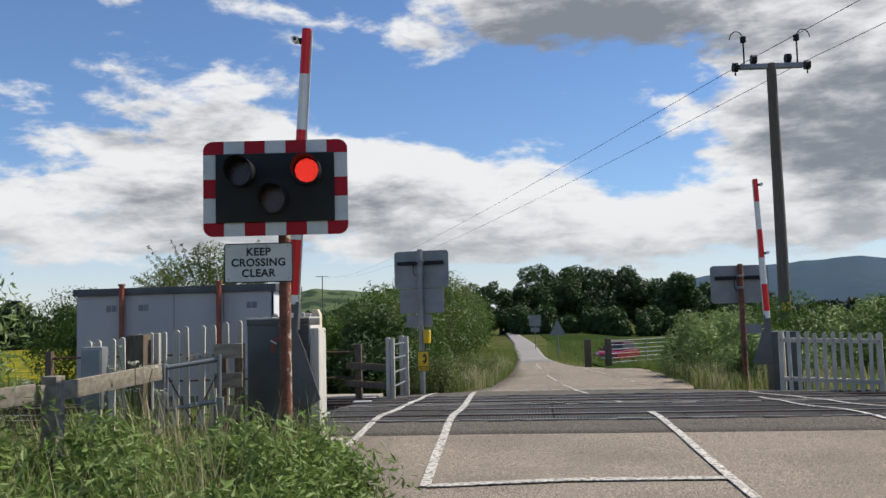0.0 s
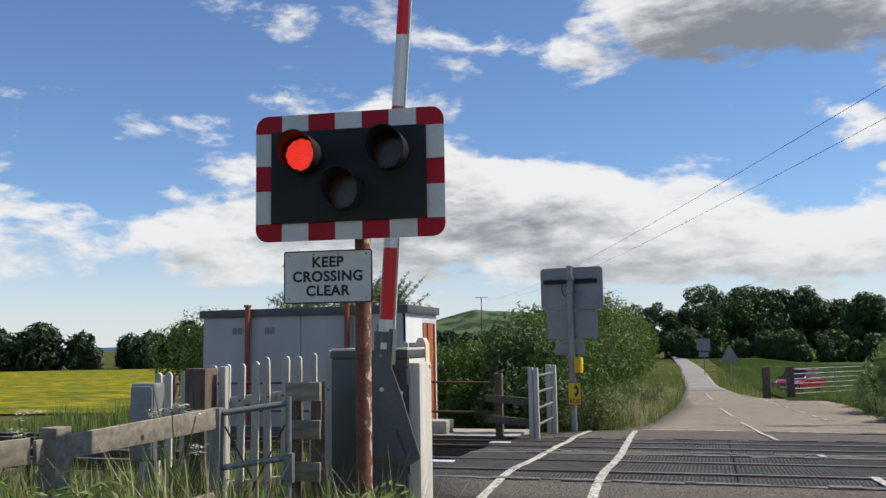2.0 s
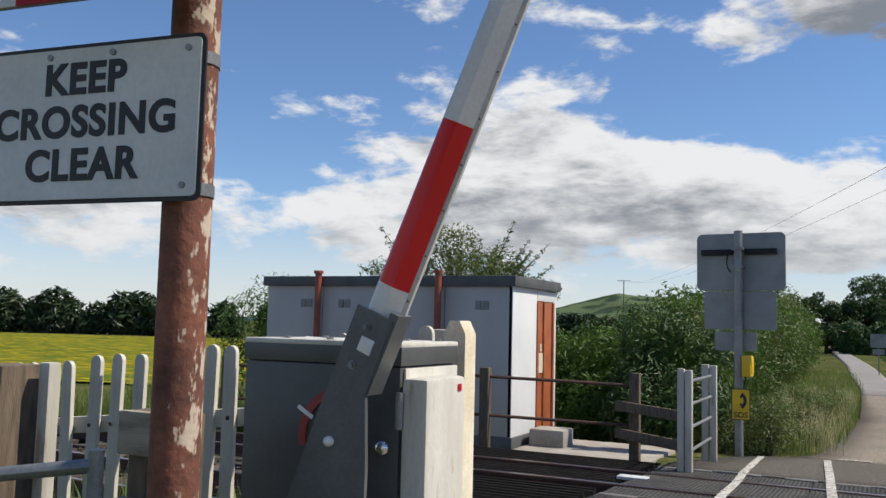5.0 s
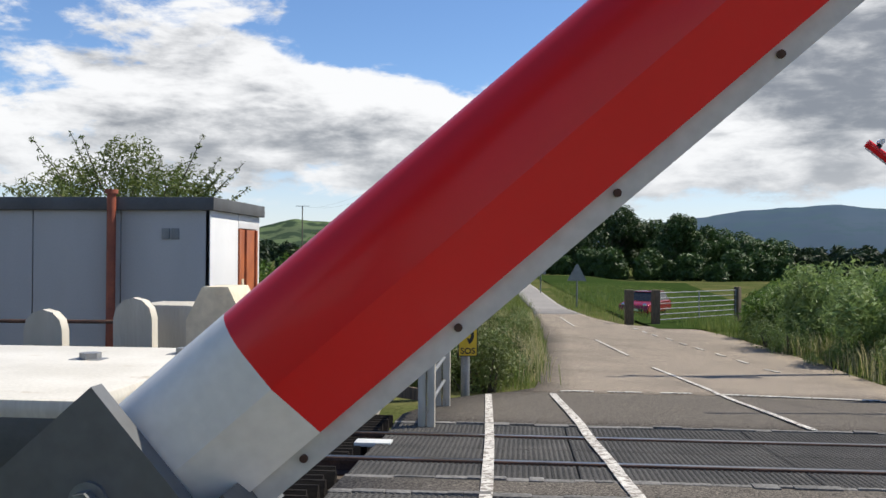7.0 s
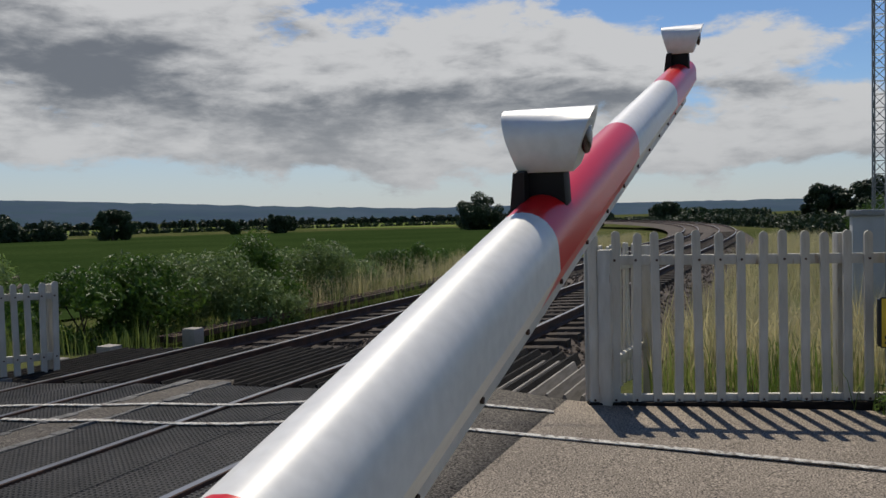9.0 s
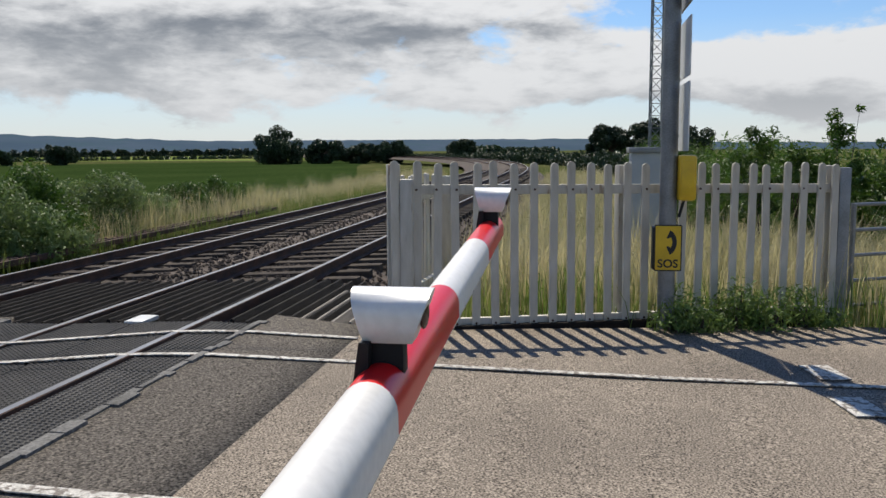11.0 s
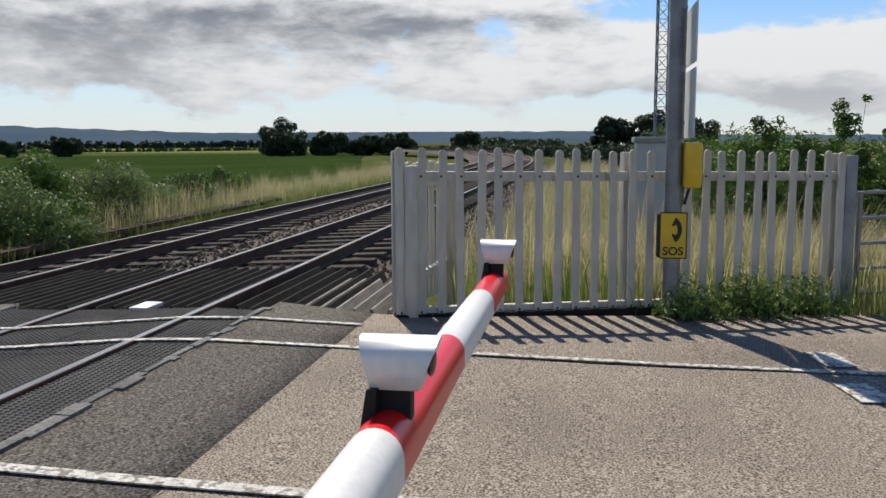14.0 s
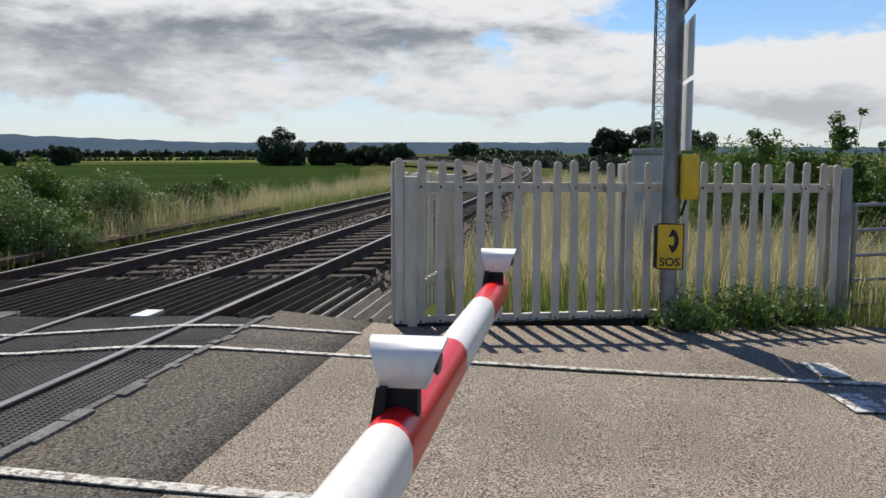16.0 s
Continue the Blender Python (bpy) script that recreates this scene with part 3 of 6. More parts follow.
# ---------------------------------------------------------------- road markings
def stripe(pts, w, name="road_line", label="worn white painted road line"):
    V, F = [], []
    out = []
    for (xa, ya), (xb, yb) in zip(pts[:-1], pts[1:]):
        n = max(1, int(math.hypot(xb - xa, yb - ya) / 0.25))
        out += [(xa + (xb - xa) * k / n, ya + (yb - ya) * k / n) for k in range(n)]
    out.append(pts[-1])
    for i, (x, y) in enumerate(out):
        a, b = out[max(0, i - 1)], out[min(len(out) - 1, i + 1)]
        d = Vector((b[0] - a[0], b[1] - a[1])).normalized()
        nx, ny = -d.y * w * 0.32, d.x * w * 0.32
        j = 0.006 * noise.noise((x * 9, y * 9, 3))
        V += [(x + nx * (1 + j), y + ny, road_z(y) + 0.011), (x - nx, y - ny, road_z(y) + 0.011)]
    F = [(2 * i, 2 * i + 1, 2 * i + 3, 2 * i + 2) for i in range(len(out) - 1)]
    ob = raw(name, V, F, ROADPAINT)
    m = ob.modifiers.new("thick", "SOLIDIFY")
    m.thickness, m.offset = 0.006, 0
    return tagged(ob, label, "road marking", "painted road lines", "structure")


stripe([(-0.43, 5.80), (-0.50, 7.08), (-0.57, 8.6), (-0.60, 10.95), (-0.67, 12.2), (-0.87, 15.95)], 0.12)
stripe([(-1.33, 6.6), (-1.39, 8.3), (-1.40, 11.0), (-1.44, 12.5), (-1.57, 15.75)], 0.11)
stripe([(-0.42, 5.82), (0.55, 6.01), (1.70, 6.05)], 0.16, label="white painted stop line across the lane")
stripe([(1.73, 5.4), (1.68, 7.1), (1.66, 8.0), (1.60, 8.9), (1.55, 9.3)], 0.11)
stripe([(1.38, 11.0), (1.36, 11.3)], 0.10)
stripe([(3.92, 4.4), (3.89, 5.28), (3.84, 7.2), (3.80, 8.1), (3.69, 8.78), (3.40, 9.9), (3.26, 11.7)], 0.085)
stripe([(4.44, 8.08), (4.35, 8.81), (3.95, 10.3), (3.7, 11.9), (3.5, 13.3)], 0.085)
for a, b in ((-0.78, -0.40), (-0.24, 0.14), (0.34, 0.69)):
    stripe([(a, 16.24), (b, 16.26)], 0.08, label="broken white mark beyond the tracks")
stripe([(0.94, 16.22), (2.60, 15.92)], 0.10, label="white stop line for the far lane")
stripe([(0.86, 20.28), (0.97, 16.8), (1.00, 16.0), (1.09, 13.4)], 0.09)
stripe([(0.49, 26.7), (0.75, 22.5)], 0.09)
stripe([(0.1, 36.0), (0.3, 31.5)], 0.09)
for x, y in ((2.64, 19.7), (2.59, 21.3), (2.53, 22.7), (2.42, 24.1), (2.33, 25.4), (2.28, 26.9), (2.12, 28.1), (2.03, 29.2), (1.95, 30.5)):
    stripe([(x, y), (x - 0.04, y + 0.6)], 0.09)
for x, y in ((4.02, 5.12), (3.31, 5.14), (2.85, 4.9)):
    stripe([(x, y), (x + 0.33, y + 0.05)], 0.28, label="white painted block on the asphalt")
for x, y in ((-2.27, 12.45), (-2.27, 9.91), (4.75, 9.80)):
    bm = B()
    box(bm, x - 0.13, x + 0.13, y - 0.07, y + 0.07, road_z(y) - 0.02, road_z(y) + 0.010, 0.003)
    tagged(part("marker_plate", bm, SIGN_WHITE), "small white plate fixed at the deck edge", "plate", "white marker plates")


# ---------------------------------------------------------------- signals and barrier machines
def rounded(w, h, r, n=6):
    pts = []
    for cx, cz, a0 in ((w / 2 - r, h / 2 - r, 0), (-w / 2 + r, h / 2 - r, 90), (-w / 2 + r, -h / 2 + r, 180), (w / 2 - r, -h / 2 + r, 270)):
        for k in range(n + 1):
            a = radians(a0 + 90 * k / n)
            pts.append((cx + r * math.cos(a), cz + r * math.sin(a)))
    return pts


def clip_rect(x0, x1, z0, z1, w, h, r):
    """Outline of the part of a rounded board inside a rectangle."""
    pts = []
    for cx, cz, sx, sz in ((x1, z1, 1, 1), (x0, z1, -1, 1), (x0, z0, -1, -1), (x1, z0, 1, -1)):
        if abs(cx) > w / 2 - 1e-6 and abs(cz) > h / 2 - 1e-6:
            a0 = {(1, 1): 0, (-1, 1): 90, (-1, -1): 180, (1, -1): 270}[(sx, sz)]
            for k in range(7):
                a = radians(a0 + 15 * k)
                pts.append((sx * (w / 2 - r) + r * math.cos(a), sz * (h / 2 - r) + r * math.sin(a)))
        else:
            pts.append((cx, cz))
    return pts


def hood(bm, cx, cz, r, l, m):
    """A cowl: an open tube, longer on top, cut back below."""
    n = 28
    vs = []
    for ring in (r, r - 0.006):
        a_ring, b_ring = [], []
        for k in range(n):
            a = 2 * math.pi * k / n
            reach = l * (0.38 + 0.62 * (0.5 + 0.5 * math.sin(a)) ** 0.7)
            a_ring.append(bm.verts.new((cx + ring * math.cos(a), 0.0, cz + ring * math.sin(a))))
            b_ring.append(bm.verts.new((cx + ring * math.cos(a), -reach, cz + ring * math.sin(a))))
        vs.append((a_ring, b_ring))
    (a0, b0), (a1, b1) = vs
    for k in range(n):
        j = (k + 1) % n
        bm.faces.new((a0[k], a0[j], b0[j], b0[k]))
        bm.faces.new((a1[j], a1[k], b1[k], b1[j]))
        bm.faces.new((b0[k], b0[j], b1[j], b1[k]))
    xf(bm, a0 + b0 + a1 + b1, m)


BW, BH = 1.062, 0.705          # signal board
LAMPS = ((-0.242, 0.11), (0.242, 0.11))


def signal_head(host, m):
    """Red and white chequered border, black backboard, two red lamps and an amber one. Faces -y of m."""
    border = 0.10
    nx, nz = 7, 5
    step = BW / nx
    cols = [-BW / 2 + step * k for k in range(nx + 1)]
    rowz = [-BH / 2 + BH / nz * k for k in range(nz + 1)]
    back = B()
    prism(back, rounded(BW - 0.002, BH - 0.002, 0.069), 0.012, m @ Matrix.Translation((0, 0.0, 0)))
    part("backing_plate", back, SIGNBACK, host, "grey metal back of the board")
    for i in range(nx):
        for top in (True, False):
            bm = B()
            z0, z1 = (BH / 2 - border, BH / 2) if top else (-BH / 2, -BH / 2 + border)
            prism(bm, clip_rect(cols[i], cols[i + 1], z0, z1, BW, BH, 0.07), 0.003, m @ Matrix.Translation((0, -0.0035, 0)))
            part("border_tile", bm, SIGN_RED if i % 2 == 0 else SIGN_WHITE, host)
    for j in range(1, nz - 1):
        for x0, x1 in ((-BW / 2, -BW / 2 + border), (BW / 2 - border, BW / 2)):
            bm = B()
            za = rowz[j] if j > 1 else -BH / 2 + border
            zb = rowz[j + 1] if j < nz - 2 else BH / 2 - border
            prism(bm, [(x0, za), (x1, za), (x1, zb), (x0, zb)], 0.003, m @ Matrix.Translation((0, -0.0035, 0)))
            part("border_tile", bm, SIGN_WHITE if j % 2 == 1 else SIGN_RED, host)
    bm = B()
    box(bm, -BW / 2 + border - 0.004, BW / 2 - border + 0.004, -0.03, -0.003, -BH / 2 + border - 0.002, BH / 2 - border + 0.002, 0.008, m)
    part("backboard", bm, BLACK, host, "matt black backboard")
    for cx, cz, lens in ((LAMPS[0][0], LAMPS[0][1], LENS_RED), (LAMPS[1][0], LAMPS[1][1], LENS_RED), (-0.005, -0.095, LENS_AMBER)):
        bm = B()
        hood(bm, cx, cz, 0.105, 0.20, m @ Matrix.Translation((0, -0.03, 0)))
        h = part("lamp_hood", bm, BLACK, host, "black cowl over the lamp")
        bm = B()
        rod(bm, (cx, -0.030, cz), (cx, -0.044, cz), 0.097, 28)
        xf(bm, bm.verts, m)
        part("lens", bm, lens, h, "unlit dark lens")


def text_part(s, size, at, material, host, name="lettering", spacing=1.0, bold=0.0):
    cu = bpy.data.curves.new(name, "FONT")
    cu.body, cu.size, cu.align_x, cu.align_y, cu.extrude = s, size, "CENTER", "CENTER", 0.001
    cu.space_character, cu.offset = spacing, bold
    tmp = bpy.data.objects.new(name, cu)
    me = bpy.data.meshes.new_from_object(tmp)
    bpy.data.objects.remove(tmp)
    me.transform(at)
    me.materials.append(material)
    ob = new(name, me)
    ob.parent = host
    return ob


def crossing_signal():
    """The signal that faces the camera, on a rusting pole."""
    yaw = 7.0
    host = thing("crossing_signal", pose(-1.470, 5.960, 0, 0, 0, yaw), "level-crossing signal with red lamp lit on a rusty brown pole", "signal", "crossing signals")
    bm = B()
    rod(bm, (0, 0, -0.1), (0, 0, 2.45), 0.044, 24)
    rod(bm, (0, 0, -0.05), (0, 0, 0.10), 0.06, 24)
    part("pole", bm, RUSTPOLE, host, "pole of flaking cream paint over rust")
    signal_head(host, pose(-0.034, -0.155, 2.350))
    for z in (2.2, 2.45):
        bm = B()
        box(bm, -0.07, 0.07, -0.14, 0.05, z - 0.02, z + 0.02, 0.004)
        part("clamp", bm, GREYSTEEL, host)
    # plate with words, hung to one side of the pole
    px, pz = -0.182, 1.806
    bm = B()
    prism(bm, rounded(0.507, 0.293, 0.016), 0.004, pose(px, -0.066, pz))
    plate = part("notice_plate", bm, LETTER, host, "white notice with a black border reading KEEP CROSSING CLEAR")
    bm = B()
    prism(bm, rounded(0.491, 0.277, 0.010), 0.004, pose(px, -0.069, pz))
    part("notice_face", bm, SIGN_WHITE, plate, "white face")
    for k, w in enumerate(("KEEP", "CROSSING", "CLEAR")):
        text_part(w, 0.079, pose(px, -0.070, pz + 0.079 - 0.079 * k, 90, 0, 0), LETTER, plate, spacing=1.08, bold=0.0026)
    for a, b in ((-0.22, 0.12), (0.22, 0.12), (-0.22, -0.12), (0.22, -0.12), (0.06, 0.125), (-0.08, 0.125)):
        bm = B()
        rod(bm, (px + a, -0.069, pz + b), (px + a, -0.073, pz + b), 0.006, 10)
        part("rivet", bm, GREYSTEEL, plate)
    bm = B()
    rod(bm, (0, 0, pz - 0.13), (0, 0, pz - 0.108), 0.0465, 24)
    part("strap", bm, GREYSTEEL, host)
    bm = B()
    rod(bm, (0, 0, pz + 0.108), (0, 0, pz + 0.13), 0.0465, 24)
    part("strap", bm, GREYSTEEL, host)
    # the lit array of light points, which changes from lamp to lamp
    bm = B()
    rod(bm, (0, 0, 0), (0, 0.004, 0), 0.088, 28)
    disc = tagged(part("lit_lamp_face", bm, glow("lamp_glow", (0.30, 0.003, 0.002), 0.22), host), "glowing red lamp face with bright light points")
    bm = B()
    for i in range(-8, 9):
        for j in range(-8, 9):
            x, z = i * 0.0104, j * 0.0104
            if math.hypot(x, z) < 0.085:
                box(bm, x - 0.0031, x + 0.0031, -0.002, 0.0005, z - 0.0031, z + 0.0031)
    part("light_grid", bm, LED, disc)
    return host, disc


SIGNAL, LIT = crossing_signal()


def arm_profile(w, h):
    """Cross-section of the arm: round on top, flat sides drawn in to a thin flange below."""
    pts = []
    for k in range(13):
        a = radians(180 * k / 12)
        pts.append((w / 2 * math.cos(a), h * 0.18 + w / 2 * math.sin(a)))
    pts += [(-w / 2, -h * 0.05), (-w * 0.16, -h * 0.42), (-w * 0.10, -h * 0.42), (w * 0.10, -h * 0.42), (w * 0.16, -h * 0.42), (w / 2, -h * 0.05)]
    return pts


BANDS = ((0.30, 0.42, "w"), (0.42, 0.89, "r"), (0.89, 1.35, "w"), (1.35, 1.84, "r"), (1.84, 2.33, "w"), (2.33, 2.73, "r"))


def barrier_arm(name, flip, label):
    """The arm lies along +x when down. Its origin is the pivot."""
    host = thing(name, (0, 0, 0), label, "barrier arm", "barrier arms")
    w, h = 0.058, 0.088
    prof = arm_profile(w, h)
    n = len(prof)
    top = h * 0.18 + w / 2

    def deep(x, a, b):
        """The arm is deeper towards its root; its top edge stays straight."""
        s = float(np.interp(x, (0.3, 0.9, 1.35, 1.9), (1.22, 1.19, 1.12, 1.0)))
        return a * (1 + 0.5 * (s - 1)), top - (top - b) * s

    for x0, x1, c in BANDS:
        bm = B()
        ra = [bm.verts.new((x0, *deep(x0, a, b))) for a, b in prof]
        rb = [bm.verts.new((x1, *deep(x1, a, b))) for a, b in prof]
        for k in range(n):
            bm.faces.new((ra[k], ra[(k + 1) % n], rb[(k + 1) % n], rb[k]))
        if x0 == BANDS[0][0]:
            bm.faces.new(ra)
        if x1 == BANDS[-1][1]:
            bm.faces.new(rb[::-1])
        part("red_band" if c == "r" else "white_band", bm, ARM_RED if c == "r" else ARM_WHITE, host, "glossy red band" if c == "r" else "glossy white band", smooth=20)
    for x0, x1 in ((0.34, 0.89), (0.89, 1.35), (1.35, 1.84), (1.84, 2.71)):
        za, zb = deep(x0, 0, -h * 0.42)[1], deep(x1, 0, -h * 0.42)[1]
        bm = B()
        beam(bm, (x0, 0, za - 0.006), (x1, 0, zb - 0.006), 0.012, 0.016)
        part("flange", bm, FLANGE, host, "pale flange strip under the arm")
    for k in range(18):
        bm = B()
        x = 0.40 + k * 0.13
        zs = deep(x, 0, -h * 0.42)[1] - 0.006
        rod(bm, (x, -0.0055 * flip, zs), (x, -0.0085 * flip, zs), 0.0027, 10)
        part("screw", bm, RUST, host)
    for x in (1.43, 2.63):
        bm = B()
        box(bm, x - 0.013, x + 0.013, -0.024, 0.017, 0.025, 0.072, 0.004)
        prism(bm, [(0.021, 0.070), (0.010, 0.070), (0.012, 0.036), (0.025, 0.024), (0.028, 0.028)], 0.02, pose(x - 0.010, 0, 0) @ pose(0, 0, 0, 0, 0, 90))
        part("lamp_foot", bm, BLACK, host, "black lamp bracket")
        # lamp body: a barrel across the arm, tapering down to the foot, with slanted ends
        bm = B()
        ends = [[], []]
        sect = [(0.027 * math.cos(radians(a)), 0.098 + 0.027 * math.sin(radians(a))) for a in range(0, 181, 15)]
        sect += [(-0.0255, 0.085), (-0.021, 0.071), (-0.017, 0.067), (0.017, 0.067), (0.021, 0.071), (0.0255, 0.085)]
        for dx, z in sect:
            f = (z - 0.067) / 0.058
            ends[0].append(bm.verts.new((x + dx, -0.034 - 0.022 * f, z)))
            ends[1].append(bm.verts.new((x + dx, 0.018 + 0.015 * f, z)))
        q = len(sect)
        for k in range(q):
            bm.faces.new((ends[0][k], ends[0][(k + 1) % q], ends[1][(k + 1) % q], ends[1][k]))
        lid = bm.faces.new(ends[0][::-1])
        bm.faces.new(ends[1])
        rim = bmesh.ops.inset_region(bm, faces=[lid], thickness=0.004, depth=-0.004)
        housing = part("lamp_housing", bm, WHITE, host, "white flared lamp housing with slanted ends", smooth=40)
        bm = B()
        bmesh.ops.create_uvsphere(bm, u_segments=14, v_segments=8, radius=0.018, matrix=pose(x, -0.0445, 0.098) @ Matrix.Diagonal((1, 0.3, 1, 1)))
        part("lens", bm, LENS_RED, housing, "dark red lens")
    # bracket that holds the arm, with bolts and a counterweight tail
    bm = B()
    prism(bm, [(0.34, 0.056), (0.34, -0.062), (0.13, -0.066), (-0.05, -0.150), (-0.44, -0.305), (-0.50, -0.225), (-0.47, 0.03), (-0.16, 0.045), (0.04, 0.050)], 0.014, pose(0, -0.048, 0))
    br = part("bracket", bm, ARMGREY, host, "dark grey cranked steel bracket")
    bm = B()
    prism(bm, [(0.36, -0.045), (0.36, -0.072), (0.13, -0.072), (0.13, -0.045)], 0.075, pose(0, -0.044, 0))
    part("channel", bm, ARMGREY, host)
    bm = B()
    box(bm, 0.228, 0.270, -0.0515, -0.0482, -0.035, 0.007, 0.001, None)
    part("label_plate", bm, WHITE, host, "small pale blank plate")
    for x, z in ((0.295, 0.004), (0.185, 0.004)):
        bm = B()
        rod(bm, (x, -0.048, z), (x, -0.051, z), 0.012, 18)
        rod(bm, (x, -0.051, z), (x, -0.060, z), 0.008, 6)
        part("bolt", bm, GREYSTEEL, host)
    bm = B()
    bmesh.ops.create_uvsphere(bm, u_segments=16, v_segments=10, radius=0.015, matrix=pose(-0.03, -0.056, -0.02))
    part("knob", bm, WHITE, host, "round white knob")
    bm = B()
    prism(bm, [(-0.29, -0.02), (-0.27, -0.13), (-0.45, -0.21), (-0.46, -0.02)], 0.02, pose(0, -0.067, 0))
    part("counterweight", bm, ARMGREY, host)
    return host


PIVOT = Vector((-1.70, 6.835, 1.175))
PIVOT_FAR = Vector((4.30, 15.22, 0.94))
ARM = barrier_arm("barrier_arm", 1, "red and white striped crossing barrier arm with white lamps")
ARM_FAR = barrier_arm("barrier_arm", 1, "distant red and white striped barrier arm across the far lane")


def barrier_machine(name, at, label):
    """Cabinet that drives an arm. Its origin is the middle of its front face at the ground."""
    host = thing(name, at, label, "barrier machine", "barrier machines")
    bm = B()
    box(bm, -0.31, 0.235, 0.06, 0.42, -0.1, 1.34, 0.012)
    body = part("cabinet", bm, MACHGREY, host, "grey painted steel cabinet")
    bm = B()
    vs = box(bm, -0.313, 0.238, 0.057, 0.423, 1.341, 1.397, 0.004)
    for v in bm.verts:
        if v.co.z > 1.38:
            v.co.z += 0.02 * (v.co.y - 0.2)
    part("lid", bm, MACHGREY, host, "flat grey lid with bolts")
    # Thin top plate, coloured paler for the sun falling on the lid.
    bm = B()
    box(bm, -0.314, 0.239, 0.056, 0.424, 1.392, 1.408, 0.006)
    part("lid_top", bm, MACHLIGHT, host, "lid top in a paler colour that stands for sunlight")
    for x, y in ((-0.2, 0.12), (-0.03, 0.10), (0.12, 0.30), (-0.2, 0.33), (0.2, 0.36)):
        bm = B()
        rod(bm, (x, y, 1.39), (x, y, 1.415), 0.011, 6)
        box(bm, x - 0.02, x + 0.016, y - 0.012, y + 0.012, 1.392, 1.409, 0.003)
        part("bolt", bm, GREYSTEEL, host)
    bm = B()
    box(bm, 0.245, 0.325, 0.05, 0.30, 0.05, 1.31, 0.014)
    # Added sheet: gives the cabinet's +x side its sunlit brightness by colour.
    cover = B()
    box(cover, 0.236, 0.2445, 0.075, 0.41, 0.30, 1.335, 0.004)
    part("side_cover", cover, MACHLIGHT, host, "added paler sheet standing for sunlight on the cabinet side")
    door = part("side_box", bm, MACHLIGHT, host, "pale side box with a small red warning label")
    bm = B()
    box(bm, 0.3255, 0.3275, 0.242, 0.266, 1.268, 1.288)
    part("warning_label", bm, SIGN_RED, door)
    for z in (1.22, 0.55):
        bm = B()
        rod(bm, (0.243, 0.045, z - 0.05), (0.243, 0.045, z + 0.05), 0.012, 10)
        part("hinge", bm, GREYSTEEL, door)
    bm = B()
    n, DX, DZ = 24, 0.045, 1.13
    vo = []
    for k in range(n + 1):
        a = radians(88 + 105 * k / n)
        for r in (0.142, 0.118):
            vo.append((bm.verts.new((DX + r * math.cos(a), 0.062, DZ + r * math.sin(a))), bm.verts.new((DX + r * math.cos(a), 0.052, DZ + r * math.sin(a)))))
    for k in range(n):
        (a, a2), (b, b2), (c, c2), (d, d2) = vo[2 * k], vo[2 * k + 1], vo[2 * k + 2], vo[2 * k + 3]
        bm.faces.new((a2, b2, d2, c2))
        bm.faces.new((a, c, c2, a2))
        bm.faces.new((b2, b, d, d2)[::-1])
    dial = part("dial", bm, DIALRED, host, "red quadrant scale with a white pointer")
    bm = B()
    box(bm, -0.165, -0.105, 0.046, 0.05, -0.006, 0.006, 0, pose(DX, 0, DZ, 0, 30, 0))
    part("pointer", bm, WHITE, dial)
    bm = B()
    bmesh.ops.create_uvsphere(bm, u_segments=16, v_segments=10, radius=0.024, matrix=pose(0.19, 0.05, 1.115))
    part("knob", bm, CHROME, host, "round metal knob")
    bm = B()
    box(bm, -0.36, 0.42, -0.02, 0.5, -0.3, 0.33, 0.02)
    part("plinth", bm, CONCRETE, host)
    return host


MACHINE = barrier_machine("barrier_machine", pose(-1.79, 6.86, 0, 0, 0, 0), "grey steel barrier machine cabinet on a concrete plinth")


def far_machine():
    host = thing("barrier_machine", (4.55, 15.28, -0.05), "dark grey barrier machine beyond the tracks", "barrier machine", "barrier machines")
    bm = B()
    box(bm, -0.20, 0.24, 0.0, 0.40, 0, 1.02, 0.015)
    part("cabinet", bm, MACHGREY, host)
    bm = B()
    box(bm, -0.21, 0.25, -0.01, 0.41, 1.02, 1.05, 0.008)
    part("lid", bm, MACHGREY, host)
    bm = B()
    box(bm, 0.24, 0.31, 0.05, 0.36, 0.05, 0.95, 0.01)
    part("side_box", bm, MACHGREY, host)
    return host


FAR_MACHINE = far_machine()
ARM.parent, ARM_FAR.parent = MACHINE, FAR_MACHINE


